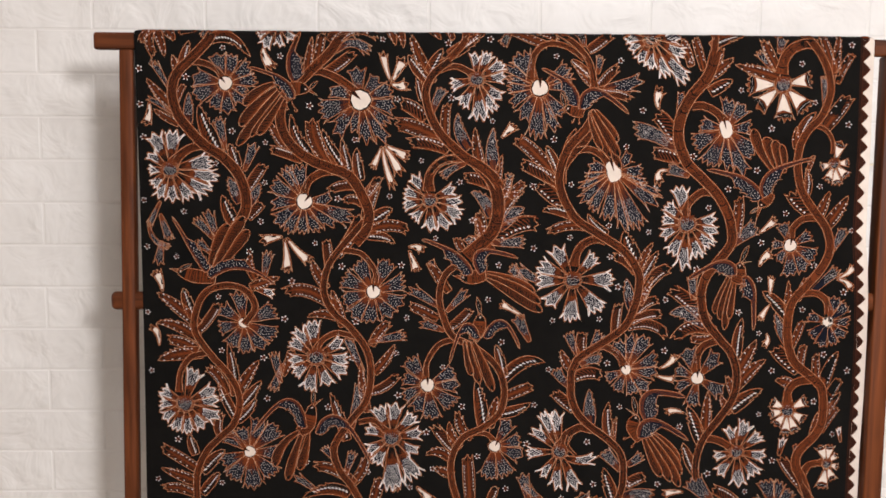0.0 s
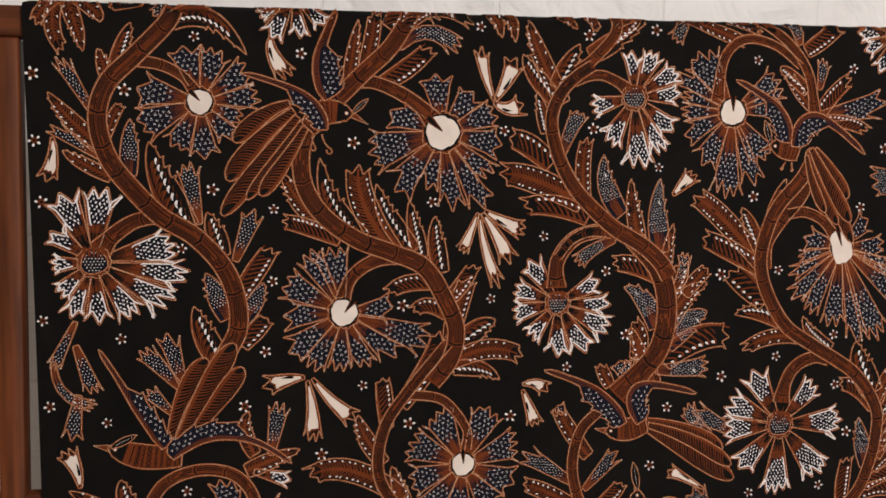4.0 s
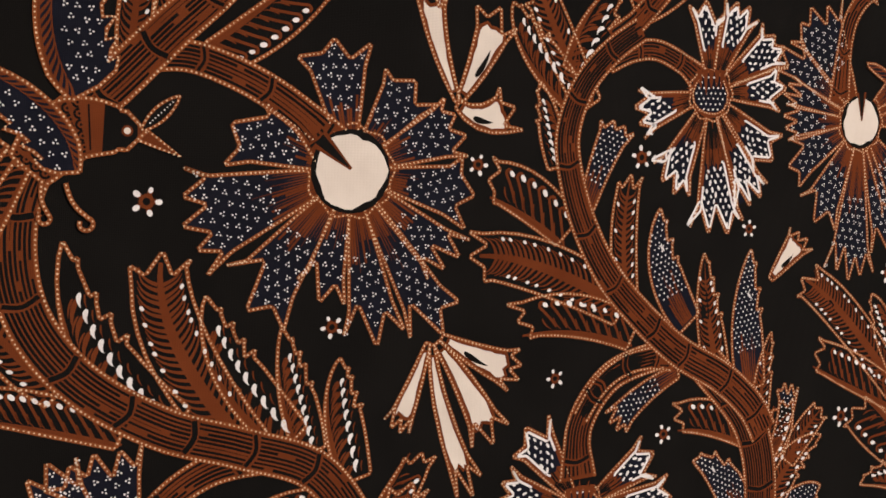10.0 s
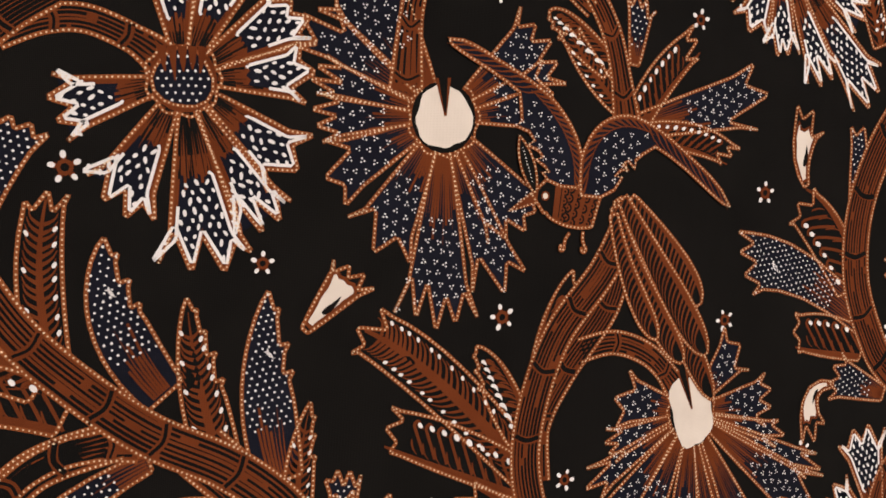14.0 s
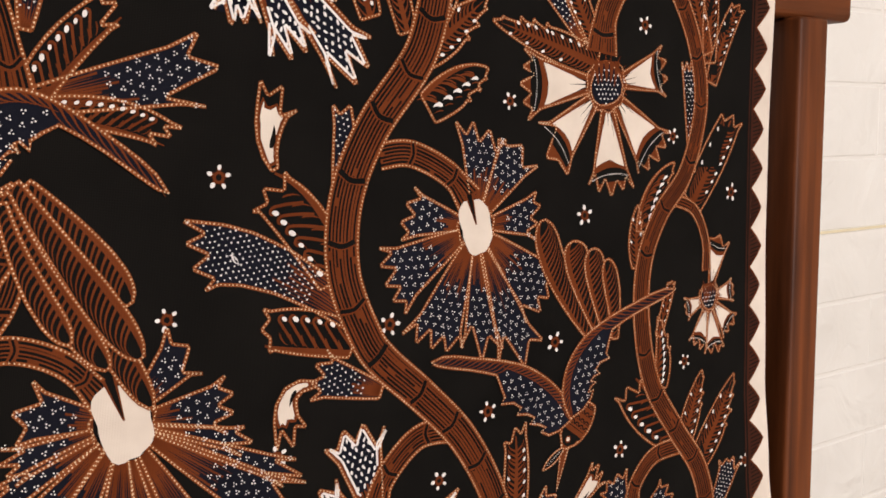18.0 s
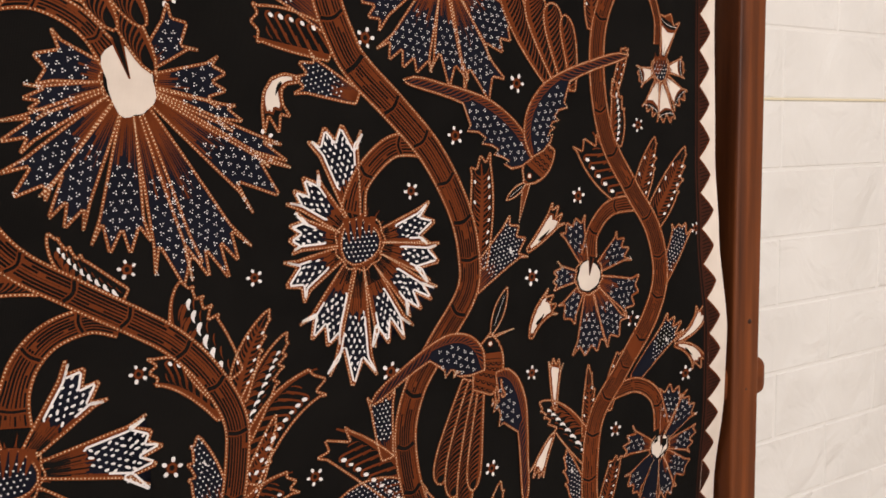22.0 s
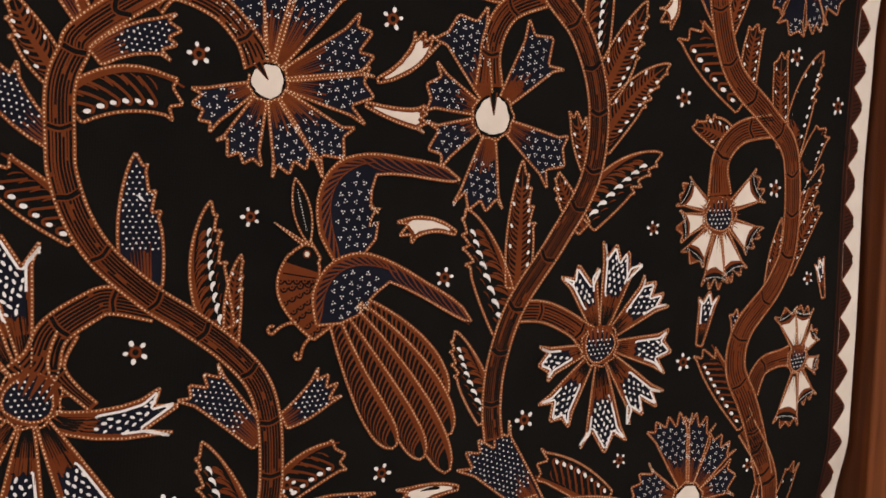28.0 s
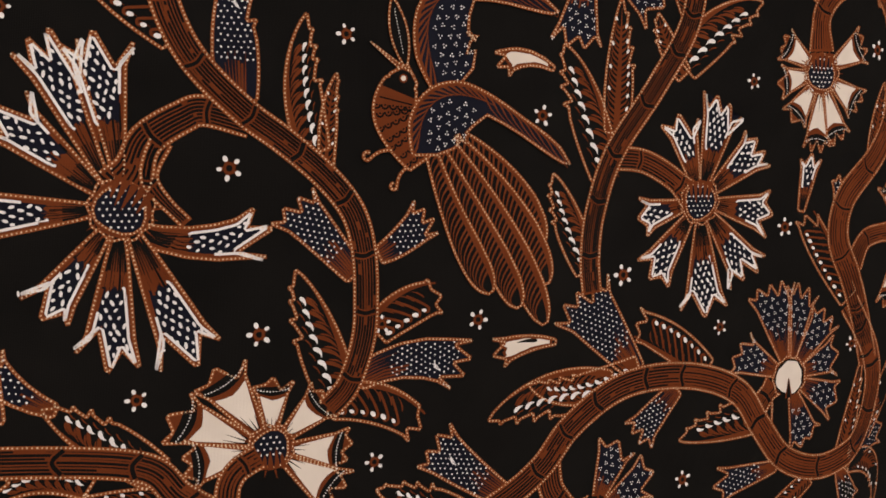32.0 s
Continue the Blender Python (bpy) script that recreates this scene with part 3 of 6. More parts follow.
def petal_ink(ink, kind, b, t, w, bend=0.0, waist=0.14):
    m = mix(b, t, 0.5)
    d = math.hypot(t[0] - b[0], t[1] - b[1]) or 1.0
    m = (m[0] - (t[1] - b[1]) / d * bend, m[1] + (t[0] - b[0]) / d * bend)
    sp = Spine(b, m, t)
    raw = blunt(sp, w, 5 if w > 15 else 3 if w < 5 or random.random() < 0.4 else 4, min(0.2, 0.05 + 0.13 * sp.long / (4 * w)), waist)
    ring = soften(raw, 0.09)
    if kind == "d":
        ink.fill(ring, NAVY)
        spikes(ink, sp, w, 0.48, 8)
        speckle(ink, shrink(ring, 0.9), sp, 0.42, 1, 4.3, "threes")
    elif kind == "b":
        ink.fill(ring, NAVY)
        spikes(ink, sp, w, 0.42, 7)
        speckle(ink, shrink(ring, 0.9), sp, 0.28, 1, 2.75, "rows")
    elif kind == "W":
        ink.fill(ring, BROWN)
        spikes(ink, sp, w * 0.8, 0.5, 6, BLACK)
        band = min(2.1, 0.5 + w * 0.16)
        cell = shrink(raw, band)[2:-2]
        foot = [sp.at(0.44, -w * 0.14), sp.at(0.4, 0), sp.at(0.44, w * 0.14)]
        ink.fill(cell + foot, NAVY, 1.6)
        speckle(ink, shrink(cell, 0.75), sp, 0.4, 1, 3.3, "seeds")
        ink.line(soften(cell, 0.1)[1:-1], 1.05, WHITE, 2.2)
        spikes(ink, Spine(sp.at(0.3), sp.at(0.5), sp.at(0.95)), w * 0.6, 0.45, 5, BROWN, 2.6, 0.6)
    else:
        # a cream field, then a black crescent with a row of white dots under the toothed end
        ink.fill(ring, BROWN)
        one, two = random.uniform(0.70, 0.74), random.uniform(0.70, 0.74)
        cell = [sp.at(0.16, w * 0.1), sp.at(0.4, w * 0.33), sp.at(one - 0.06, w * 0.58), sp.at(one, w * 0.62), sp.at(one - 0.04, w * 0.3), sp.at(one - 0.06, 0), sp.at(two - 0.04, -w * 0.3), sp.at(two, -w * 0.62), sp.at(two - 0.06, -w * 0.58), sp.at(0.4, -w * 0.33), sp.at(0.16, -w * 0.1)]
        ink.fill(cell, CREAM, 2)
        low = [sp.at(0.8 - 0.07 * (1 - f * f), w * 0.8 * f) for f in np.linspace(-1, 1, 9)]
        high = [sp.at(0.9 - 0.02 * (1 - f * f), w * 0.84 * f) for f in np.linspace(1, -1, 9)]
        ink.fill(low + high, BLACK, 2)
        ink.beads([mix(p, q, 0.45) for p, q in zip(low, high[::-1])], 0.36, 1.3, WHITE, 2.6)
        for f in (-0.5, 0.0, 0.5):
            ink.line([sp.at(0.1, w * 0.1 * f), sp.at(0.22, w * 0.3 * f), sp.at(random.uniform(0.28, 0.42), w * 0.45 * f)], 0.8, BLACK, 2.4, True)
    ink.rim(ring)


def petal(kind, bx, by, tx, ty, w, bend=0.0):
    ink = Ink(0)
    bx, by = bx + (bx - tx) * 0.12, by + (by - ty) * 0.12
    petal_ink(ink, kind, (bx, by), (tx, ty), w, bend, 0.3)
    return ink.done("leaf_motif")


def flower(kind, cx, cy, heart, notch, *tips):
    """A blossom: petals towards the tips round a cream heart with a notch (an angle in degrees), or round a dotted disc."""
    ink = Ink(1)
    c = (cx, cy)
    long = float(kind[1:] or 1)
    kind = kind[0]
    tips = [(tips[i], tips[i + 1]) for i in range(0, len(tips), 2)]
    ang = [math.atan2(t[1] - cy, t[0] - cx) for t in tips]
    order = sorted(range(len(tips)), key=lambda i: ang[i])
    for k, i in enumerate(order):
        gaps = [abs((ang[order[(k + s) % len(order)]] - ang[i] + math.pi) % (2 * math.pi) - math.pi) for s in (1, -1)]
        r = math.hypot(tips[i][0] - cx, tips[i][1] - cy)
        w = min(0.5 * min(0.7, sum(gaps) / 2) * r * 0.96, r * 0.31) if kind == "d" else min(0.5 * sum(gaps) / 2 * r * 0.95, r * (0.3 if kind == "c" else 0.26 if long == 1 else long))
        petal_ink(ink, kind, mix(c, tips[i], 0.12), mix(c, tips[i], 1.03), w)
        ink.rise(0.0015)
    # the foot of the petals: a ring of fine strokes round a black gap
    for a in np.linspace(0, 2 * math.pi, int(heart * 1.8) if kind != "d" else 0):
        a += random.uniform(-0.04, 0.04)
        far = random.uniform(1.25, 1.6)
        p, q = ((cx + heart * k * math.cos(a), cy + heart * k * math.sin(a)) for k in (1.08, far))
        ink.line([p, mix(p, q, 0.5), q], 0.95, BROWN, 3.4, True)
    ring = [(cx + heart * 1.06 * math.cos(a), cy + heart * 1.06 * math.sin(a)) for a in np.linspace(0, 2 * math.pi, 20)[:-1]]
    ink.fill(ring, BLACK if kind == "d" else BROWN, 3.7)
    start = math.radians(notch or -90)
    frill = [(cx + heart * (1.15 + 0.06 * math.sin(9 * a)) * math.cos(a + start), cy + heart * (1.15 + 0.06 * math.sin(9 * a)) * math.sin(a + start)) for a in np.linspace(0.7, 2 * math.pi - 0.7, 46)]
    ink.line(frill, 1.0, LINE, 4.0)
    ink.beads(frill, 0.34, 1.6, DOT, 4.4)
    if kind in "Wc":
        wob = random.uniform(0, 6)
        disc = [(cx + heart * (0.93 + 0.07 * math.sin(3 * a + wob) + random.uniform(-0.03, 0.03)) * math.cos(a), cy + heart * (0.93 + 0.07 * math.sin(3 * a + wob)) * math.sin(a)) for a in np.linspace(0, 2 * math.pi, 17)[:-1]]
        ink.fill(disc, NAVY, 4.2)
        for i in range(-7, 8):
            for j in range(-7, 8):
                p = (cx + (i + (0.5 if j % 2 else 0)) * 2.6 + random.uniform(-0.15, 0.15), cy + j * 2.3 + random.uniform(-0.15, 0.15))
                if math.hypot(p[0] - cx, p[1] - cy) < heart * 0.8:
                    ink.dot(p[0], p[1], 0.48, WHITE, 4.8, 6)
        top = (cx + heart * math.cos(start), cy + heart * math.sin(start))
        for f in (-0.5, -0.25, 0, 0.25, 0.5):
            a = (top[0] - math.sin(start) * heart * f * 1.3, top[1] + math.cos(start) * heart * f * 1.3)
            b = (cx - math.sin(start) * heart * f + random.uniform(-0.3, 0.3), cy + math.cos(start) * heart * f)
            ink.line([a, mix(a, b, 0.5), mix(a, b, random.uniform(0.7, 1.1))], heart * 0.3, BROWN, 5.2, True)
        ink.line(disc + [disc[0]], 1.1, LINE, 4.6)
        ink.beads(disc + [disc[0]], 0.33, 1.5, DOT, 5)
    else:
        a0 = math.radians(notch)
        ux, uy = math.cos(a0), math.sin(a0)

        def rounded(a, r):
            p, q = r * math.cos(a) * long, r * math.sin(a)
            return (cx + p * ux - q * uy, cy + p * uy + q * ux)

        ink.fill([rounded(a, heart * 0.97) for a in np.linspace(0, 2 * math.pi, 21)[:-1]], BLACK, 4.2)
        wob = random.uniform(0, 6)
        body = [rounded(a, heart * ((0.93 if long == 1 else 0.94 / (abs(math.cos(a)) ** 3.2 + abs(math.sin(a)) ** 3.2) ** 0.3125) + 0.05 * math.sin(3 * a + wob) + 0.025 * math.sin(8 * a + wob) + random.uniform(-0.02, 0.02))) for a in np.linspace(0, 2 * math.pi, 33)[:-1]]
        ink.fill(body, CREAM, 4.8)
        p, q = rounded(0, heart * 1.15), rounded(0.9, heart * 0.06)
        ink.line([p, mix(p, q, 0.5), q], heart * 0.52, BROWN, 5, True)
        ink.line([p, mix(p, q, 0.5), mix(p, q, 0.92)], heart * 0.3, BLACK, 5.2, True)
    return ink.done("flower_motif")


def stem(w0, w1, *xy):
    """A bamboo-like stem along a smooth line, with nodes, long strokes and beaded rims."""
    pts = [(xy[i], xy[i + 1]) for i in range(0, len(xy), 2)]
    mid = curve(pts, 9)
    n = len(mid)
    run = [0.0]
    for a, b in zip(mid, mid[1:]):
        run.append(run[-1] + math.hypot(b[0] - a[0], b[1] - a[1]))

    def off(h):
        out = []
        for i, p in enumerate(mid):
            a, b = mid[max(0, i - 1)], mid[min(n - 1, i + 1)]
            dx, dy = b[0] - a[0], b[1] - a[1]
            d = math.hypot(dx, dy) or 1.0
            half = (w0 + (w1 - w0) * run[i] / run[-1]) / 2
            if len(pts) < 8:
                half *= 1 + 0.4 * max(0.0, run[i] / run[-1] - 0.8) / 0.2  # a branch flares into its blossom
            out.append((p[0] - dy / d * half * h, p[1] + dx / d * half * h))
        return out

    ink = Ink(1.5 if len(pts) < 8 else 2.4)
    left, right = off(1), off(-1)
    for i in range(n - 1):
        ink.fill([left[i], left[i + 1], right[i + 1], right[i]], BROWN)
    lanes = max(3, int((w0 + w1) / 2 / 1.55))
    for k in range(lanes):
        lane = off(((k + 0.5) / lanes * 2 - 1) * 0.86)
        i = random.randint(0, 2)
        while i < n - 3:
            j = min(n - 1, i + random.randint(12, 34))
            ink.line(lane[i:j], random.uniform(0.7, 1.0) * (0.8 if lane[i][0] > 900 else 1.08), BLACK, 1, random.random() < 0.35)
            i = j + random.randint(0, 1)
    gap = 26.0
    at = gap * 0.6
    for i in range(1, n - 1):
        if run[i] >= at:
            at += gap * random.uniform(0.85, 1.15)
            a, b = left[i], right[i]
            bow = mix(mid[i], mid[i + 1], 0.6)
            ink.line(curve([a, bow, b], 4), 3.0, BROWN, 2)
            ink.line(curve([mix(a, b, 0.08), bow, mix(a, b, 0.92)], 4), min(2.0, w0 * 0.13) * random.uniform(0.8, 1.2), BLACK, 2.5)
    ink.rim(left, 1.4, True, False)
    ink.rim(right, 1.4, True, False)
    return ink.done("stem_motif")


def floret(x, y, r=4.2, turn=0.0):
    ink = Ink(0)
    r *= 0.88
    for k in range(5):
        a = turn + k * 2 * math.pi / 5 - math.pi / 2
        ink.dot(x + r * math.cos(a), y + r * math.sin(a), r * 0.24 * random.uniform(0.85, 1.15), WHITE, 3, 8, 1.3, a)
        ink.dot(x + r * 0.8 * math.cos(a), y + r * 0.8 * math.sin(a), r * 0.26, BROWN, 1, 6)
    ring = [(x + r * 0.5 * math.cos(a), y + r * 0.5 * math.sin(a)) for a in np.linspace(0, 2 * math.pi, 9)]
    ink.line(ring, r * 0.33, BROWN, 2)
    return ink.done("small_blossom_motif")


def wing_ink(ink, b, m, t, w, side):
    """A wing: a quilled arm along its front edge and out to the tip, dotted indigo behind it, stepped at the rear."""
    sp = Spine(b, m, t)

    def fore(s):
        f = min(1.0, max(0.0, (s - 0.5) / 0.3))
        return w * ((0.36 - 0.06 * abs(s - 0.3)) * (1 - f) + 0.17 * f) * min(1.0, 0.6 + 3 * s) * math.sqrt(max(0.0, 1 - (max(0.0, s - 0.88) / 0.12) ** 2))

    def arm(s):
        return w * 0.13 * math.sqrt(max(0.0, 1 - (max(0.0, s - 0.88) / 0.12) ** 2))

    ss = np.linspace(0, 1, 22)
    front = [sp.at(s, -side * fore(s)) for s in ss]
    rear = [sp.at(0.0, side * w * 0.3)]
    for k in range(4):
        s = 0.04 + 0.15 * k
        h = w * (1.0 - 0.08 * k) * min(1.0, 0.72 + s)
        rear += [sp.at(s, side * h * 0.86), sp.at(s + 0.085, side * h * 1.05), sp.at(s + 0.075, side * h * 0.8)]
    rear += [sp.at(0.61, side * w * 0.4)] + [sp.at(s, side * arm(s)) for s in (0.66, 0.74, 0.82, 0.9, 0.95, 0.98)]
    ring = front + rear[::-1]
    ink.fill(ring, NAVY)
    field = [sp.at(s, -side * w * 0.08) for s in np.linspace(0.02, 0.62, 9)] + rear[:14][::-1]
    speckle(ink, shrink(field, 0.8), sp, -0.5, 1, 4.5, "threes")
    for a, c in zip(ss, ss[1:]):
        ink.fill([sp.at(a, -side * fore(a)), sp.at(c, -side * fore(c)), sp.at(c, -side * fore(c) * 0.78), sp.at(a, -side * fore(a) * 0.78)], BROWN, 1)
    k = int(sp.long / 2.9)
    for i in range(k):
        s = 0.95 * i / k
        u = w * 0.2 / sp.long
        inner = -w * 0.1 if s < 0.56 else arm(s) * 0.75
        stroke = [sp.at(s, -side * fore(s) * 0.85), sp.at(min(1, s + 0.5 * u), -side * fore(s) * 0.6), sp.at(min(1, s + 1.2 * u), side * (inner - fore(s) * 0.4) * 0.5), sp.at(min(1, s + 2.1 * u), side * inner)]
        ink.line(curve(stroke, 3), 1.3, BROWN, 1.3, True)
    ink.rim(ring)


def bird(head, shoulder, rump, beak, wings=(), tails=(), crest=None, feet=()):
    """A long-tailed bird in flight or perched; each wing is foot, middle, tip, width and side, each plume foot, middle, tip and width."""
    ink = Ink(3.6)
    for b, m, t, w in tails:
        leaf_ink(ink, "t", b, m, t, w)
        ink.rise()
    body = Ink(4)
    body.base = ink.base + 0.02
    d = math.hypot(rump[0] - head[0], rump[1] - head[1])
    line = curve([head, shoulder, rump], 16)
    r0, r1 = min(6.0, d * 0.3), min(9.8, d * 0.45)
    ring_l, ring_r = [], []
    for i, p in enumerate(line):
        s = i / (len(line) - 1)
        a, b = line[max(0, i - 1)], line[min(len(line) - 1, i + 1)]
        dx, dy = b[0] - a[0], b[1] - a[1]
        q = math.hypot(dx, dy) or 1.0
        h = r0 + (r1 - r0) * math.sin(math.pi * min(1, s * 0.95)) if s > 0.12 else r0 * 1.05
        ring_l.append((p[0] - dy / q * h, p[1] + dx / q * h))
        ring_r.append((p[0] + dy / q * h, p[1] - dx / q * h))
    hx, hy = head[0] - line[1][0], head[1] - line[1][1]
    hq = math.hypot(hx, hy) or 1.0
    cap = (head[0] + hx / hq * r0, head[1] + hy / hq * r0)
    ring = [cap] + ring_l + ring_r[::-1]
    body.fill(ring, BROWN)
    crown = [cap] + ring_l[:9] + ring_r[:9][::-1]
    body.fill(shrink(crown, 0.5), BLACK, 1)
    body.line([mix(ring_l[11], ring_r[11], f) for f in (0.1, 0.5, 0.9)], d * 0.018, BLACK, 1)
    rows = max(4, int(d / 4.5))
    for i in range(rows):
        k = 13 + (len(line) - 14) * i / rows
        a, b = ring_l[int(k)], ring_r[int(k)]
        count = max(2, int(math.hypot(a[0] - b[0], a[1] - b[1]) / 3.6))
        for q in range(count):
            p = mix(a, b, (q + 0.5 + (0.3 if i % 2 else -0.1)) / (count + 0.3))
            if inside(p, shrink(ring, 1.2)):
                turn = math.atan2(line[int(k)][1] - line[int(k) - 1][1], line[int(k)][0] - line[int(k) - 1][0])
                body.line([(p[0] + 1.5 * math.cos(turn + v), p[1] + 1.5 * math.sin(turn + v)) for v in np.linspace(-1.7, 1.7, 7)], 0.8, BLACK, 1)
                body.dot(p[0], p[1], 0.5, BLACK, 1, 5)
    body.rim(ring)
    foot_a, foot_b = mix(ring_l[0], cap, 0.55), mix(ring_r[0], cap, 0.55)
    body.fill([foot_a, beak, foot_b], BROWN, 1.2)
    body.rim([foot_a, mix(foot_a, beak, 0.5), beak, mix(foot_b, beak, 0.5), foot_b], 0.9, True, False)
    body.dot(head[0], head[1], 1.9, BROWN, 3, 9)
    body.dot(head[0], head[1], 1.15, CREAM, 3.4, 9)
    for b, m, t, w, side in wings:
        body.rise()
        wing_ink(body, b, m, t, w, side)
    body.rise()
    if crest:
        root = mix(cap, head, 0.3)
        sp = Spine(root, mix(root, crest, 0.5), crest)
        fat = max(1.6, sp.long * 0.13)
        loop = [sp.at(s, fat * math.sin(math.pi * s) ** 0.8) for s in np.linspace(0.05, 1, 9)] + [sp.at(s, -fat * math.sin(math.pi * s) ** 0.8) for s in np.linspace(1, 0.05, 9)]
        body.fill(loop, BLACK, 1)
        body.rim(loop, 1.0)
        body.beads([sp.at(s) for s in np.linspace(0.2, 0.85, 6)], 0.3, 1.3, WHITE)
    for b, t in feet:
        # a leg that ends in a curled claw
        sp = Spine(b, mix(b, t, 0.5), t)
        leg = [sp.at(s, sp.long * 0.12 * math.sin(math.pi * s)) for s in np.linspace(0, 1, 8)]
        end = sp.turn(1)
        r = sp.long * 0.15
        curl = [(t[0] + r * (math.sin(end + v) - math.sin(end)), t[1] - r * (math.cos(end + v) - math.cos(end))) for v in np.linspace(0.4, 4.2, 8)]
        body.line(leg + curl, sp.long * 0.14, BLACK, 1.2)
        body.line(leg + curl, 1.5, LINE, 1.4)
        body.beads(leg + curl, 0.36, 1.6)
    made = ink.done("bird_motif", None, "long-tailed bird drawn in brown and dotted indigo")
    body.done("bird_body_motif", made)
    return made


# ---- zigzag border along the right selvage ----
ink = Ink(1)
n = 220
for i in range(n):
    v0, v1 = 809 * i / n, 809 * (i + 1) / n
    for inner, outer, tint in ((-19.6, -18.5, MAROON), (-18.5, -17.2, BLACK), (-17.2, -15.4, MAROON), (-15.4, -8, CREAM), (-8, 0.12, CREAM)):
        ink.fill([(edge(v0) + inner, v0), (edge(v0) + outer, v0), (edge(v1) + outer, v1), (edge(v1) + inner, v1)], tint)
ink.done("selvage_band", None, "cream selvage with a maroon band")
pitch, v = 22.35, -10.2
while v < 784:
    tooth = Ink(2)
    side, peak = 15.7 + random.uniform(-0.5, 0.5), random.uniform(4.2, 6.0)
    cuts = 10
    rim = []
    for q in range(cuts + 1):
        f = q / cuts
        yy = max(0.3, v + pitch * f)
        out = 1 - abs(f - 0.5) * 2
        rim.append((edge(yy) - side + (side - peak) * (0.65 * out + 0.35 * math.sin(math.pi / 2 * out)), yy, edge(yy) - side))
    for p, q in zip(rim, rim[1:]):
        m0, m1 = (p[0] + p[2]) / 2, (q[0] + q[2]) / 2
        tooth.fill([(p[2], p[1]), (m0, p[1]), (m1, q[1]), (q[2], q[1])], MAROON)
        tooth.fill([(m0, p[1]), (p[0], p[1]), (q[0], q[1]), (m1, q[1])], MAROON)
    for x, y, foot in rim[1:-1]:
        tooth.line([(foot + 0.4, y + 1.3), ((foot + x) / 2, y + 0.5), (x - 1.2, y)], 0.6, BLACK, 2)
    tooth.line([(x, y) for x, y, _ in rim], 0.9, BROWN, 2)
    tooth.done("border_tooth")
    v += pitch

# a loose dark thread knotted into the selvage
thread = Ink(6)
for dx, dy in ((4.5, -1.5), (3.0, 3.2), (-3.5, 2.0), (-1.0, -3.6)):
    thread.line([(1054.8, 515.9), (1054.8 + dx * 0.6, 515.9 + dy * 0.4), (1054.8 + dx, 515.9 + dy)], 0.9, BLACK, 3, True)
thread.dot(1054.8, 515.9, 1.1, BLACK, 4, 8)
thread.done("thread_knot", None, "dark loose thread knotted into the selvage")


# ---- the drawing on the cloth, in millimetres from its top left corner ----
floret(120, 22.7, 3.6, -0.4)
floret(201.3, 33.9, 3.9, 0.3)
floret(67.3, 64.3, 4.5, 0.1)
floret(1.4, 52.9, 4.5, -0.3)
floret(1.6, 102.9, 4.2, -0.4)
floret(242.3, 103.6, 4.6, 0.4)
floret(131.4, 140.5, 4.4, 0.3)
floret(5.1, 149.3, 4.3, -0.2)
floret(178.7, 156.3, 3.6, -0)
floret(306.7, 151.5, 3.9, -0.4)
floret(107.2, 186.6, 3.6, 0.2)
floret(347.4, 8.9, 3.8, 0.3)
floret(440.8, 13.6, 4.5, -0)
floret(500.5, 7.5, 4.5, 0.3)
floret(595.7, 30.6, 3.6, 0.3)
floret(688.7, 36.2, 3.8, 0.2)
floret(367.6, 93.1, 3.8, 0.4)
floret(445.4, 91, 4.5, -0.1)
floret(505.1, 123.6, 3.6, 0.1)
floret(594.7, 148.9, 4.5, -0.2)
floret(700.3, 158.9, 4.1, -0.3)
floret(402.8, 181, 3.6, -0.3)
floret(790.9, 34.5, 3.6, 0.4)
floret(722.6, 106.7, 4.4, 0.1)
floret(864.8, 76.6, 3.6, -0.4)
floret(798.2, 172.2, 4.6, 0.3)
floret(952.1, 38, 4.1, 0.4)
floret(973.9, 93.6, 3.7, 0.4)
floret(911.8, 131.5, 4.4, -0.1)
floret(1023.4, 10.9, 4.1, -0)
floret(1025.4, 125, 4.6, 0.2)
floret(892.9, 192.2, 4.6, 0.4)
floret(3.3, 240, 3.8, -0.4)
floret(60.4, 256.1, 3.8, -0.2)
floret(6.3, 307.2, 4, -0.4)
floret(48.2, 321.9, 3.6, -0.3)
floret(177.1, 213.9, 3.7, -0.4)
floret(170.6, 270.4, 4, -0.4)
floret(281.9, 236.3, 4.5, 0.4)
floret(248.7, 301.4, 3.6, -0.3)
floret(153.6, 314.1, 4.5, 0.4)
floret(287.1, 335.3, 4.6, 0.3)
floret(214.5, 357.2, 4.6, -0)
floret(107.4, 380.7, 3.8, -0.1)
floret(4.5, 403.5, 3.6, 0.4)
floret(203.2, 413.3, 4.6, 0.4)
floret(307.3, 417.4, 4.6, -0.1)
floret(357.1, 232.7, 3.6, -0.3)
floret(458.6, 211.7, 3.9, -0.3)
floret(477.2, 267.5, 4.3, 0.1)
floret(565.5, 216.9, 4.6, -0.4)
floret(423.8, 293.4, 3.6, 0.2)
floret(567.9, 307.9, 4.4, 0.4)
floret(374.4, 333.4, 4.5, 0.1)
floret(516.8, 333.1, 4, 0.1)
floret(382, 411.4, 3.8, -0.3)
floret(501.6, 384.3, 4.1, -0.4)
floret(597.4, 415.4, 3.7, -0.3)
floret(620.7, 214.2, 3.8, 0.4)
floret(620.7, 291.9, 3.8, 0.4)
floret(677.7, 274.2, 3.9, -0.2)
floret(680.5, 320.1, 3.8, -0.3)
floret(693.4, 364.5, 4.4, 0.2)
floret(666.9, 412.8, 3.7, 0.4)
floret(743.4, 220.2, 4.2, -0.2)
floret(736.2, 283.2, 3.6, -0.3)
floret(851.5, 219.7, 4.5, -0.2)
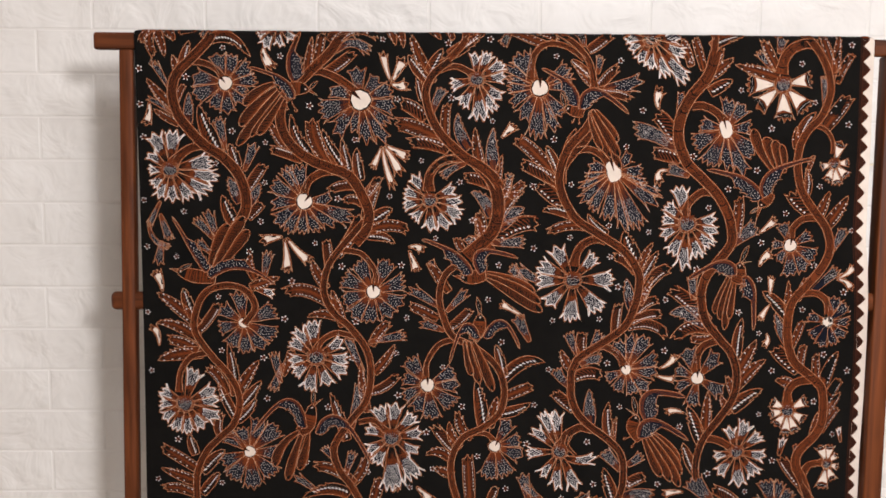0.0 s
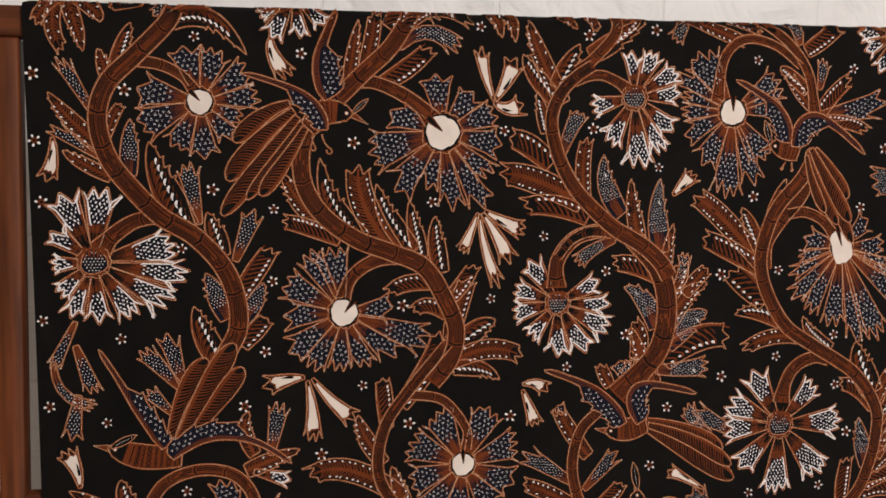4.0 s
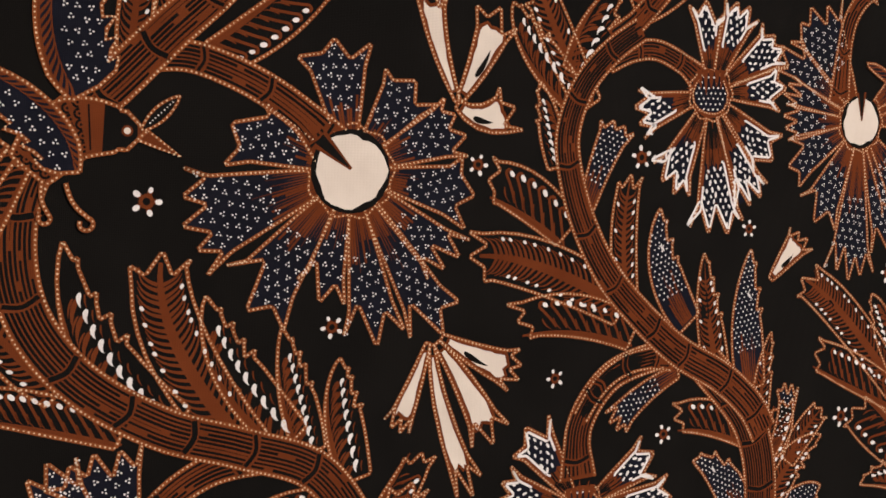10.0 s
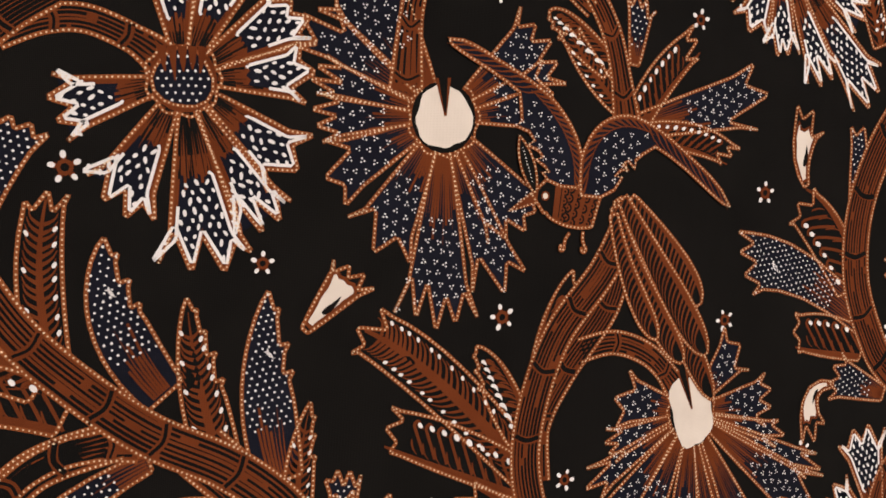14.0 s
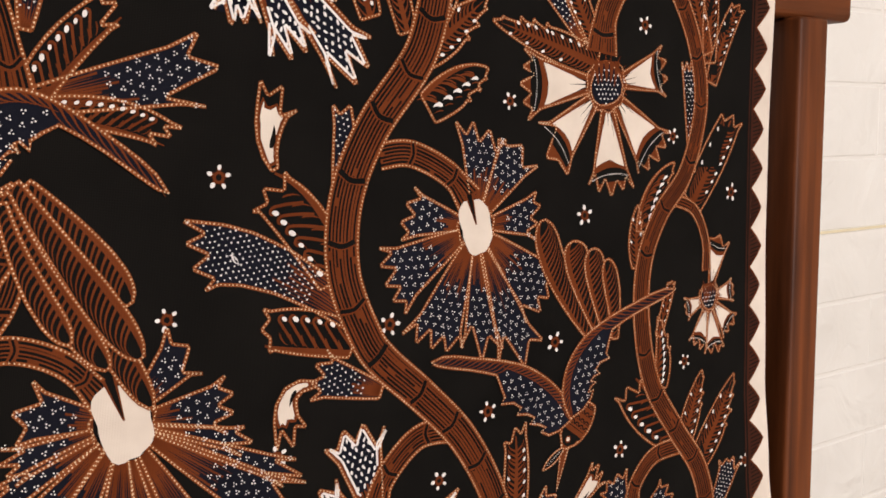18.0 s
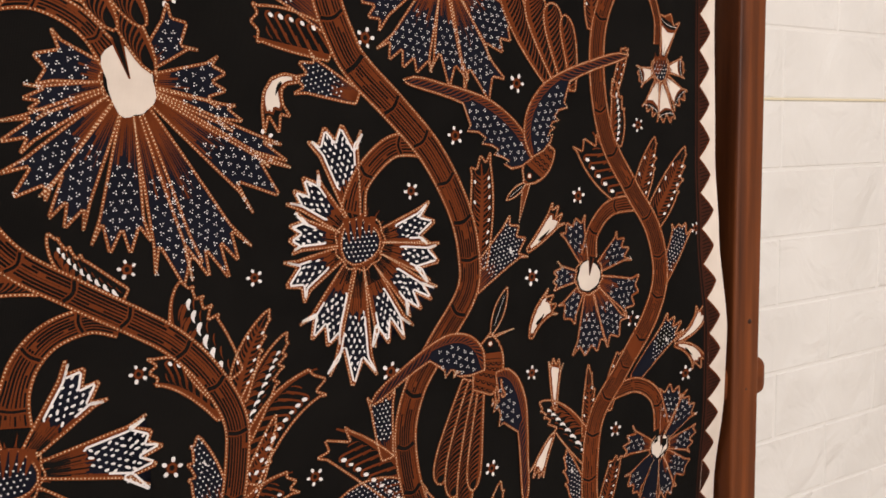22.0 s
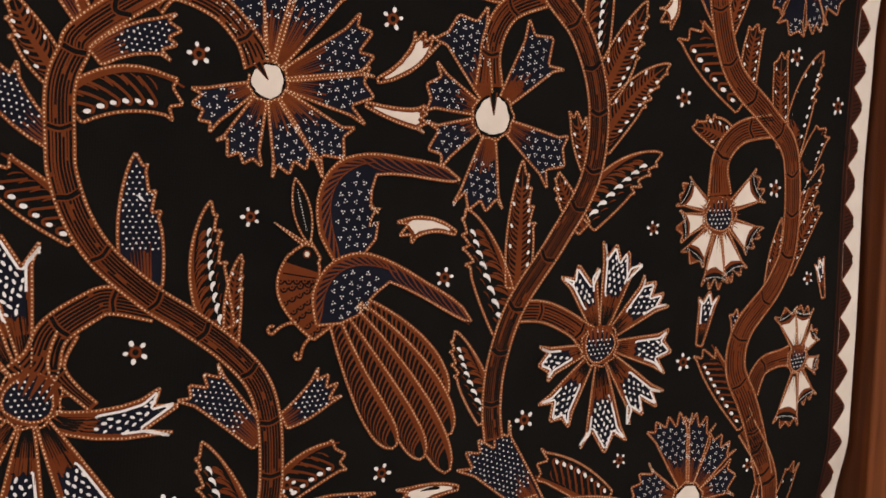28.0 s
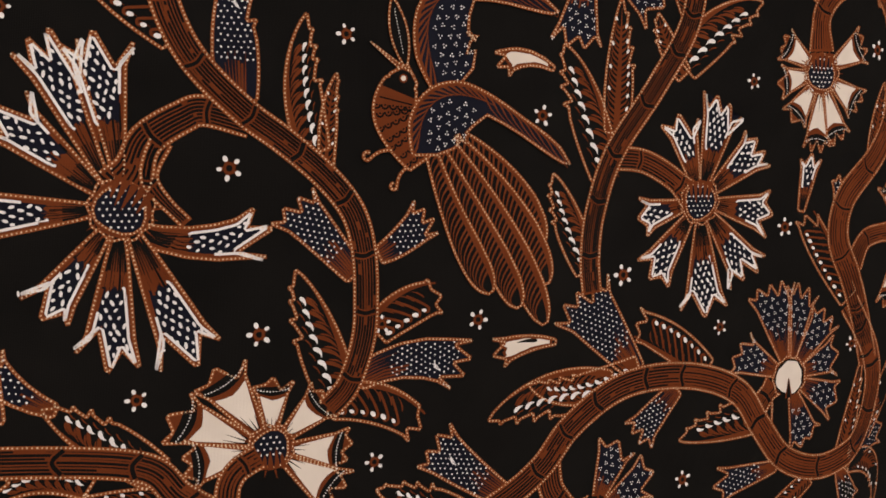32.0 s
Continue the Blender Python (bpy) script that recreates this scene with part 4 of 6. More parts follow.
floret(823.4, 247.1, 3.9, -0.4)
floret(938.3, 254.9, 4.4, 0.2)
floret(986.7, 214.9, 3.9, -0.4)
floret(903.4, 298.5, 4.4, -0.4)
floret(1036.3, 279.6, 3.6, 0.4)
floret(983.3, 331.8, 4.6, 0.1)
floret(809.2, 338.2, 4.6, 0.3)
floret(764.5, 383.8, 4.1, -0.4)
floret(903.2, 353.1, 3.8, 0.1)
floret(874, 402.4, 4.1, 0.4)
floret(969.6, 398, 4.1, 0.1)
floret(1028.5, 371.5, 4.6, -0.1)
floret(7.9, 490.2, 3.6, -0.3)
floret(110.8, 460.6, 4, 0.2)
floret(107.8, 532.1, 4.6, 0.1)
floret(44.1, 594.7, 4.6, 0.2)
floret(13.4, 655.2, 3.6, 0.4)
floret(107.8, 661.7, 3.6, 0.4)
floret(176.8, 533, 4.3, -0.3)
floret(171.8, 471.6, 4.5, 0.3)
floret(265.9, 546, 4.2, 0)
floret(234.2, 630.7, 3.9, -0.2)
floret(302.1, 471.6, 4.6, 0.3)
floret(325.1, 645.8, 3.6, 0.4)
floret(367.1, 464.8, 3.6, -0.3)
floret(369.7, 528.1, 4.6, -0.3)
floret(435.7, 485.3, 3.6, -0.4)
floret(522.5, 447.7, 4.5, -0.4)
floret(464.7, 545.4, 4.6, -0.3)
floret(411.9, 584.3, 4.5, 0)
floret(387.7, 669.7, 4, -0.2)
floret(421.5, 640.9, 3.8, 0.3)
floret(488.3, 621.9, 4.1, -0.3)
floret(531.4, 672.1, 4.3, -0.2)
floret(561.9, 602.9, 4.5, 0.3)
floret(572.7, 543, 3.9, 0.3)
floret(592.9, 488.8, 4, 0.3)
floret(652.8, 599.6, 4.5, -0.4)
floret(663.7, 665.5, 4.4, -0.3)
floret(680.4, 479.3, 4.4, -0.2)
floret(700.8, 545.8, 3.8, -0.3)
floret(765.3, 460.5, 4.5, 0.2)
floret(792.1, 576.4, 4.2, 0.2)
floret(716, 664.8, 3.6, 0)
floret(836.7, 649.4, 4.6, -0.3)
floret(911.2, 557.4, 3.6, -0.2)
floret(927.9, 490.6, 4.4, -0.3)
floret(934.2, 629.4, 4.4, -0.1)
floret(1006.2, 466.5, 4.6, 0.4)
floret(1045.2, 492.4, 4.6, -0.1)
floret(994.4, 538.3, 4.5, 0.2)
floret(1026.3, 590, 3.6, -0.4)
floret(905.9, 433.9, 3.6, 0.3)
floret(894.8, 677.9, 3.6, -0.4)
floret(712.5, 723.4, 3.8, -0.3)
floret(616.2, 687.5, 3.9, -0.3)
floret(874.4, 752.5, 4.1, -0.1)
floret(983.5, 692.7, 3.6, -0.4)
floret(922.3, 798.2, 4.5, -0.2)
floret(994.3, 796.6, 4.4, 0.1)
stem(13.2, 14.8, 105.1, 2.4, 98.4, 14.5, 76.4, 37.3, 54.7, 59.7, 47.1, 86.1, 54.1, 115.7, 71.6, 140, 92.5, 161.4, 117.1, 177, 137.8, 200.1, 148, 224.6, 149.5, 250.4, 140.7, 269, 131, 284.2)
stem(8.6, 7, 77.6, 42.3, 94.6, 44.9, 110.3, 53, 119.7, 64.9)
stem(9.3, 13.1, 95.4, 161.5, 73.6, 164.3, 56.2, 175.6, 46, 187.2)
stem(9.2, 11.8, 244.5, 55.7, 259.7, 55.5, 280.1, 63.4, 297.4, 74.8, 308, 85.8)
stem(13.1, 14.5, 291, -2, 273.6, 26.1, 251.3, 47.5, 232.8, 65.5, 211.2, 84.7, 201.1, 108.6, 202.8, 137.4, 218.1, 162.2, 244.6, 181.4, 271.9, 192.1, 300.1, 205.1, 318, 233.1, 327.1, 258.2, 322.2, 282.3, 306.7, 301.9)
stem(11.9, 8.9, 289.5, 196.4, 261.5, 198.2, 240.8, 211.1, 232, 232.2)
flower('d', 123, 72.5, 9.9, -130, 78.3, 62.9, 78.8, 91.5, 104.3, 108, 126.3, 115.7, 145.8, 100.1, 155.3, 85.6, 168, 67.6, 159.9, 46.7, 136.6, 32.5, 111.8, 31.3)
flower('d', 315.1, 94.8, 14.6, -135, 310, 49.2, 340.5, 62.8, 359.7, 78, 362.7, 104.3, 355.9, 130.4, 349.6, 154.4, 323.8, 157, 302.3, 140.7, 276.6, 141, 255.6, 111.8, 273.8, 78.2)
flower('d', 233.6, 240.7, 11.4, -50, 205.1, 191.9, 222.6, 188.6, 186.2, 214.9, 185.6, 242, 190.6, 271, 206.8, 285.8, 229.5, 288.1, 250.8, 286, 275.3, 278.8, 304, 266.8, 271.5, 237.7)
flower('W', 415.3, 238, 9.5, None, 390.3, 201.7, 377.3, 224.7, 376.1, 246, 390.6, 267.6, 415.6, 282.8, 439.8, 280.1, 462.3, 262.3, 462.9, 241.2, 452.7, 219.6)
leaf('w', 107.1, 11.8, 130.7, 8.9, 157.7, 34.4, 7.8)
leaf('v', 56.1, 60.0, 52.5, 45.5, 49.0, 34.5, 5.1)
leaf('w+', 60.6, 51.2, 66.8, 31.4, 72.7, 14.6, 6.3)
leaf('d+', 69.2, 125.3, 69.9, 105.3, 71.1, 87.4, 6.4)
leaf('v', 53.9, 98.3, 58.8, 85.0, 64.5, 75.5, 4.0)
leaf('w+', 109.2, 164.7, 94.2, 135.9, 85.0, 105.4, 10.4)
petal('b', 119.9, 162.5, 112.2, 119.7, 9, 0)
leaf('w', 136.8, 189.4, 132.4, 173.5, 127.3, 159.2, 7.7)
petal('b', 149.7, 192.8, 163.6, 157.3, 8.8, 0)
leaf('x+', 152.7, 222.2, 164.4, 204.4, 176.2, 187.7, 7.6)
leaf('d+', 155.4, 241.7, 164.6, 226.9, 169.3, 215.6, 6.4)
leaf('x+', 154.3, 262.7, 164.0, 252.2, 172.1, 243.7, 7.1)
leaf('d-', 140.5, 239.0, 132.9, 222.8, 125.4, 207.1, 7.8)
leaf('w+', 133.4, 275.3, 123.2, 255.1, 116.2, 233.6, 9.0)
leaf('w+', 245.4, 176.7, 225.7, 153.8, 216.1, 118.0, 8.8)
leaf('f', 270.6, 185.9, 250.4, 152.7, 247.3, 122.4, 10.4)
leaf('w+', 287.3, 186.8, 270.4, 163.6, 261.7, 138.4, 8.3)
leaf('w+', 296.8, 193.0, 292.2, 173.6, 288.2, 151.4, 6.5)
leaf('w+', 314.0, 205.3, 310.0, 183.5, 309.8, 164.5, 7.1)
leaf('x', 226.5, 179.8, 204.8, 170.9, 185.8, 166.0, 6.4)
leaf('v-', 209.5, 161.6, 196.3, 146.8, 185.3, 127.1, 7.0)
leaf('x', 405.2, 118.3, 389.5, 105.4, 373.2, 99.4, 9.2)
leaf('f', 428.9, 150.5, 395.8, 134.4, 366.2, 128.9, 10.4)
leaf('x', 436.4, 164.3, 411.9, 155.5, 385.3, 156.3, 8.6)
leaf('w-', 403.3, 91.5, 400.1, 77.2, 395.8, 61.6, 5.3)
leaf('d', 419.1, 108.3, 425.7, 91.7, 433.9, 77.0, 7.4)
leaf('v', 439.0, 150.2, 436.6, 123.9, 440.5, 98.2, 6.3)
leaf('d+', 469.2, 159.4, 457.7, 138.3, 455.8, 114.3, 8.1)
leaf('v', 488.9, 189.2, 483.1, 162.9, 480.1, 135.1, 6.9)
leaf('d+', 507.9, 191.4, 504.7, 164.8, 506.7, 134.8, 8.6)
leaf('v', 514.1, 209.2, 515.4, 192.3, 519.7, 172.9, 4.9)
leaf('x', 322.4, 230.6, 332, 220.1, 341.7, 204.7, 6.5)
leaf('v', 239.6, 51, 242.5, 31.7, 246.8, 7.7, 5.2)
leaf('v', 252.4, 39.5, 257.4, 21.7, 260.3, -0.8, 5.9)
leaf('x', 269.9, 53.7, 287.2, 43, 305.5, 26.9, 7.4)
leaf('d', 283.9, 24.8, 304.9, 14.4, 329, 28.9, 7.5)
leaf('x', 309.1, 219.3, 287.6, 217.9, 271.7, 225.7, 6.6)
leaf('x', 316.3, 244.0, 303.6, 236.9, 292.1, 241.5, 6.0)
leaf('w+', 333.5, 266.4, 347.7, 256.9, 360.2, 251.5, 8.4)
leaf('f', 329.0, 283.6, 355.3, 275.3, 382.2, 282.0, 8.1)
leaf('w', 328.8, 290.7, 347.6, 291.8, 363.5, 301.2, 6.6)
leaf('c', 358.9, 68.8, 350.8, 45.8, 347.9, 24.4, 6)
leaf('c', 360, 68.1, 369.4, 52.3, 377.6, 33.8, 9.3)
leaf('c', 358.9, 70.1, 370.9, 74.9, 384.5, 70.7, 9.7)
leaf('c', 345.5, 161.1, 338.4, 178.8, 331, 194, 5.4)
leaf('c', 347, 161.9, 352.2, 191.6, 365, 225.7, 5.4)
leaf('c', 349.2, 161.3, 362.7, 181.6, 374.1, 205.1, 7.6)
leaf('c', 351.4, 159.3, 368.4, 168.9, 386.4, 176.7, 8.8)
leaf('c', 178.4, 21.5, 179.9, 35.7, 192.8, 54.8, 7.8)
leaf('x', 273.8, 8.3, 291.1, -5.3, 312, 3.7, 6.7)
leaf('v', 415.1, 62.7, 397.5, 29.4, 388.7, 4.1, 7.3)
leaf('w+', 414.3, 54.0, 422.8, 38.2, 432.1, 22.0, 8.1)
leaf('w+', 409.3, 64.5, 393.8, 47.4, 384.2, 31.5, 7.3)
bird((236.9, 80.2), (219.4, 79.9), (206.2, 92.7), (254.2, 89),
     [((223.5, 68.7), (217.5, 38), (229.8, 0.4), 19.9, 1), ((219, 93.6), (202.3, 67.5), (155.3, 50), 12.9, -1)],
     [((192.2, 73.1), (170.5, 83.1), (148.8, 103.3), 5.9), ((195.3, 78.8), (165.7, 104.1), (143.5, 133.4), 6.6), ((198.4, 83.4), (171.8, 117.5), (138.6, 160.6), 6.4), ((201.6, 87.3), (178.8, 119.3), (158, 148.1), 3.9), ((204.2, 91.7), (187.4, 118.7), (168.4, 145.2), 5.5)], (254.4, 68.5), [((210.2, 95.6), (212, 107.8)), ((217.1, 96.9), (224.7, 109.2))])
flower('W', 197.1, -11.8, 7.9, None, 168.9, 4.2, 177.4, 23, 200.6, 21.2, 220.7, 11.6)
leaf('v', 20.5, -3.9, 9.9, 5.6, 5.6, 16.6, 4.7)
leaf('v', 22.1, -3.9, 16.8, 15.7, 24.2, 34.6, 5.5)
leaf('v', 26.8, -4, 33.4, 16.4, 37.7, 34.5, 5.5)
leaf('v', 34.7, -4.1, 47.2, 5.3, 50.2, 13.1, 5.5)
leaf('x', 83.9, -4.5, 71.2, -1.2, 58.4, 2, 3.9)
petal('b', 98.2, -4.6, 90, 8, 4.7, 0)
petal('b', 43.7, 81.1, 20.1, 39.3, 6.3, 0)
leaf('v', 46.3, 105, 27.6, 86.8, 12.9, 67.9, 6.4)
petal('b', 44.5, 113, 13.1, 90.9, 6.4, 0)
leaf('v', 52.1, 129, 34.7, 119.5, 22.2, 110.8, 4.8)
leaf('c', 14.4, 100.5, 14, 116.4, 8.7, 134.1, 6.4)
leaf('x', 288.8, 9.4, 310.5, -5, 339.4, 6.6, 6.4)
leaf('v', 355.4, -7, 361, 2.4, 365.1, 16.6, 5.6)
leaf('v', 365.1, -7.1, 373.1, 2.3, 376.3, 19.7, 5.6)
leaf('v', 413.3, -7.5, 421.4, -1.3, 429.5, 8.2, 4.8)
leaf('v', 437.4, -6.2, 443.9, 0.1, 447.2, 9.6, 4)
flower('W', 41.7, 195.3, 10.8, None, 18.7, 143, 48.2, 139.1, 11.1, 171.6, 10.3, 197.4, 15.2, 220.5, 23.7, 237.7, 44.2, 243.2, 70.4, 238.7, 98, 230.1, 111.2, 207.9, 101, 183.4)
flower('d', 143.7, 419.2, 7.5, -90, 111.2, 396.6, 137.9, 374, 107.3, 427.7, 123.3, 453, 146.3, 464.8, 171.2, 458, 189.6, 439.4, 189.3, 399)
flower('W', 55.4, 540.5, 11.8, None, 19.5, 519.1, 16.4, 540.5, 21.6, 563.6, 39.4, 581.7, 60.1, 586.1, 82.7, 579.2, 104.7, 563.8, 105.2, 536.3, 100.6, 517.5, 71.5, 487.7)
flower('d', 149.7, 614, 8.5, -150, 115.9, 587.9, 136.1, 575.9, 166.3, 563.9, 191.2, 576, 194.9, 615.8, 185.2, 650.6, 154.7, 669.7, 121.4, 655.6, 107.6, 629.5)
flower('d', 333.1, 372.8, 10, -90, 287.8, 352, 311, 327.8, 355.5, 326.8, 380.3, 356.8, 377, 392, 358.8, 410.6, 328.1, 419.9, 302.4, 410.7, 287.6, 385.5)
flower('W', 249, 469.9, 11.8, None, 211.1, 444.5, 219.5, 425.9, 242.8, 415.8, 209.1, 475, 215.5, 497.1, 236.9, 521.9, 266.9, 513.4, 292, 495.5, 296.3, 475, 289, 445.3)
flower('W', 359.7, 592.8, 12, None, 338.7, 543.5, 367.2, 538.4, 395, 557.4, 405.2, 585.1, 397.7, 617.3, 397.8, 656.6, 362.3, 674, 335.2, 634.5, 321.8, 614.4, 321.9, 578)
flower('d', 413.3, 512.7, 10.2, -90, 385.5, 472.5, 376.4, 500.6, 377.3, 529.8, 394.9, 552.2, 420.2, 564.4, 451.3, 543.7, 459.4, 512.7, 452.5, 492.1)
flower('d', 514.4, 606.2, 8.6, -60, 535.9, 568, 553.3, 595.9, 555.4, 622.1, 533.7, 651.8, 503.1, 656.1)
stem(9.1, 9.4, 143.7, 421.8, 160.5, 396.6, 147, 371.5, 118.4, 364, 89.5, 374.1, 75, 400.9, 72.7, 432.8, 95.8, 468.2, 124.1, 502.2, 136, 536.4, 127, 570.7, 105.8, 592.2, 84.5, 615.5, 71.2, 648.5, 70.3, 692.1)
stem(7.8, 7.9, 93.4, 464, 66.9, 469.9, 49.9, 493.6, 47.5, 523.4)
stem(7.3, 6, 105.9, 589.6, 124.2, 589.7, 140.7, 603.5)
stem(9, 10.1, 320.2, 269, 287.2, 307.1, 266.5, 337.9, 261.3, 375.5, 275.9, 404.8, 299, 425.8, 322.2, 458, 329.6, 493.8, 322, 536.6, 296.7, 571, 274.7, 607.4, 281.2, 640.5, 299.7, 666.8, 314.8, 695)
stem(7.7, 6.5, 287.2, 311.2, 315.9, 317, 335.7, 341.9, 335.6, 360.2)
stem(7.2, 7.9, 315.6, 444.4, 282.4, 434.3, 259.1, 444.5, 249, 459.7)
stem(7.3, 8, 311, 569.3, 333.6, 566.8, 353, 584.1)
stem(9.1, 9.5, 464.5, 326.5, 438.2, 348.3, 430.1, 383.6, 440.3, 421.5, 453, 441, 484.1, 456.3, 516.2, 485.3, 527.6, 519.6, 521.3, 554.1, 496.3, 577.5, 466.8, 593.1, 450.2, 623.5, 450.4, 658.6, 460.9, 695.6)
stem(7.9, 6.6, 458.8, 442.7, 430.5, 451.2, 413.1, 476.7, 410.7, 500.7)
stem(7.4, 6, 475.2, 586.1, 500.6, 587.1, 512.6, 597.5)
petal('b', 101.8, 294.5, 74.8, 263.4, 8.2, 0)
petal('b', 105.1, 291.2, 94.5, 251.8, 9, 0)
petal('b', 96.5, 316, 78.9, 297, 6.6, 0)
petal('b', 25, 245.6, 8.8, 278.4, 5.7, 0)
petal('b', 27.8, 264.4, 39.8, 299.6, 7.4, 0)
leaf('d', 11.2, 276.7, 17.2, 297.2, 39.6, 307.9, 4.1)
petal('b', 26.8, 303, 21, 336, 8.2, 0)
leaf('c', 26.6, 372.5, 23.7, 356.7, 16, 341, 7.4)
leaf('v', 73, 417.6, 45.7, 394.2, 20, 375.9, 8.3)
leaf('v', 71.7, 439.5, 45, 423.5, 18.8, 419.4, 7.5)
leaf('w', 68.3, 405.9, 60.6, 384.2, 57.7, 369.2, 7.4)
leaf('x', 81, 427.7, 96.2, 409.2, 106.4, 390.8, 6.6)
leaf('c', 19.6, 453, 18.4, 436.2, 8.9, 422.7, 5.8)
leaf('c', 201.3, 292.5, 186.6, 294.2, 168.6, 299.2, 9)
leaf('c', 203.7, 295.8, 207.5, 321.4, 207.3, 345.5, 8.2)
leaf('c', 207.9, 294.1, 225.6, 315.6, 243.5, 330.5, 7.4)
petal('b', 174.4, 350.6, 181.5, 311.6, 9, 0)
leaf('v', 159.6, 350.6, 153.3, 334, 156.8, 319.1, 5.8)
petal('W', 163.4, 368.9, 190.4, 377.3, 7.5, 0)
leaf('v', 157.7, 365.6, 175.9, 358.9, 195.7, 352.2, 6.6)
leaf('f', 274.4, 393.9, 237.4, 372.1, 205.3, 375.6, 9.1)
leaf('v', 263, 363.7, 250, 343.7, 245.2, 327.1, 6.6)
leaf('x', 268.2, 333.7, 266.7, 313, 265.1, 297.2, 6.6)
leaf('v', 275.9, 410.7, 257.7, 405.7, 237.9, 410.7, 5.8)
leaf('v', 287.4, 419.1, 279.3, 392.2, 272.8, 372.1, 6.7)
leaf('x', 284.7, 313.7, 304.5, 285.5, 312.8, 260.8, 8.2)
leaf('c', 385.1, 306.8, 396.6, 306.8, 406.6, 313.4, 6.6)
leaf('c', 385.1, 311.8, 391.8, 328.4, 396.8, 343.4, 6.6)
leaf('w', 128.8, 521, 126.1, 485.2, 120, 453, 7.5)
leaf('v', 135.4, 521, 149, 497.9, 164.3, 476.7, 7.6)
leaf('w', 140, 541.5, 153.6, 524.4, 167.2, 507.3, 7.6)
leaf('w', 134.7, 563.8, 149.9, 548.4, 158.5, 533, 6.8)
leaf('w', 128.1, 558.7, 115.3, 532.9, 105.7, 510.7, 6.7)
leaf('v', 115.5, 520.9, 103.5, 497.9, 88, 486.9, 6.7)
leaf('x', 109.2, 589.6, 102.8, 575.8, 109.8, 555.2, 5.9)
leaf('v', 76.9, 464.8, 46.4, 466.5, 19, 475, 9.2)
leaf('v', 72.1, 458.1, 52.6, 447.9, 32.9, 444.6, 7.5)
leaf('v', 73.1, 641.5, 48.4, 624.1, 20.5, 607.5, 7.7)
leaf('w', 68.6, 615.5, 63.9, 601.6, 60.9, 587.8, 6.8)
leaf('w', 81.4, 641.5, 96.8, 624.2, 112.1, 612.1, 8.5)
leaf('v', 67.7, 658.9, 46.1, 650.1, 19.7, 639.6, 7.7)
leaf('v', 67.2, 679.9, 44, 669.3, 20.5, 670.9, 6.8)
leaf('w', 80.7, 674.7, 94.5, 657.3, 103.1, 646.8, 6.8)
leaf('d', 315.4, 486.9, 303.9, 461.4, 295.6, 441.1, 6.7)
leaf('v', 323.6, 546.9, 317, 515.2, 315.4, 481, 5.9)
leaf('d', 300, 578, 308.6, 540.9, 315.3, 512.6, 8.5)
leaf('v', 337.1, 490.4, 352.1, 473.3, 363.8, 452.9, 6.7)
petal('b', 333.8, 446.1, 383.8, 435.9, 8.4, 0)
leaf('x', 332, 521.2, 350.4, 514.3, 368.8, 497.2, 6.8)
leaf('v', 332.2, 449.5, 342.2, 432.6, 357.1, 419, 6.7)
leaf('w', 291.6, 590.1, 281.7, 558.1, 270.2, 526.2, 7.6)
leaf('f', 299.7, 659.8, 274.5, 642.2, 245.9, 636.9, 7.7)
petal('b', 293, 645.7, 303.3, 612.6, 7.7, 0)
leaf('v', 304.8, 659.8, 316.6, 642.3, 321.8, 621.4, 6.9)
leaf('w', 291.2, 679, 264.2, 671.9, 228.6, 685.8, 8.6)
petal('b', 247.3, 673.6, 215.5, 650.7, 7.7, 0)
petal('b', 272.9, 624.7, 257.9, 605.6, 6.8, 0)
petal('b', 195.4, 503.9, 186.1, 459.7, 8.4, 0)
petal('b', 199, 485.2, 183.5, 523.6, 8.4, 0)
leaf('v', 200.5, 493.7, 209, 476.7, 212.6, 458, 5.9)
leaf('w', 497.1, 577.5, 491.6, 538.6, 485.4, 507.6, 9.4)
leaf('v', 507.2, 573.2, 512, 550.7, 516.8, 531.7, 6.8)
leaf('w', 529.9, 500.7, 554.8, 478.5, 585.1, 478.5, 9.3)
leaf('f', 530.3, 530, 550.4, 521.4, 568.9, 514.5, 7.7)
leaf('w', 523.9, 555.9, 545.8, 550.7, 565.9, 540.4, 7.7)
leaf('w', 524.8, 493.9, 519.4, 469.9, 514.2, 452.9, 6.8)
leaf('v', 477, 590.5, 463.3, 576.6, 461.4, 554, 6.8)
leaf('v', 460.2, 606.1, 449.9, 590.4, 446.4, 569.6, 6.9)
leaf('v', 446.8, 625.3, 429.8, 614.7, 412.9, 619.9, 6.9)
leaf('x', 453.4, 610.4, 439.8, 595.6, 422.8, 573, 7.7)
leaf('f', 477.8, 683.3, 475.8, 651.6, 473.9, 620.1, 8.6)
leaf('v', 450.4, 649.8, 437.6, 645.4, 424.9, 639.2, 6.9)
petal('b', 428.5, 393.7, 385.2, 365.2, 9.2, 0)
leaf('v', 423.6, 410.5, 403.6, 400.4, 387, 393.7, 6.7)
petal('b', 433.7, 429.1, 400.3, 417.3, 8.4, 0)
leaf('v', 441.6, 368.4, 428.2, 350, 416.6, 330, 6.7)
petal('b', 444.3, 398.7, 471.5, 370, 8.4, 0)
leaf('x', 448.7, 424, 465.2, 410.5, 475.1, 398.6, 6.7)
petal('b', 565.8, 687.2, 556.6, 648.4, 10.4, 0)
leaf('v', 331.7, 695, 338.5, 673.9, 342, 653.8, 7.8)
petal('b', 421.5, 333.3, 416.5, 326.7, 6.6, 0)
leaf('c', 357.2, 653.8, 363.1, 665.3, 367.4, 677.6, 6.9)
leaf('c', 397.9, 668.9, 409.8, 681.3, 421.7, 693.7, 7.8)
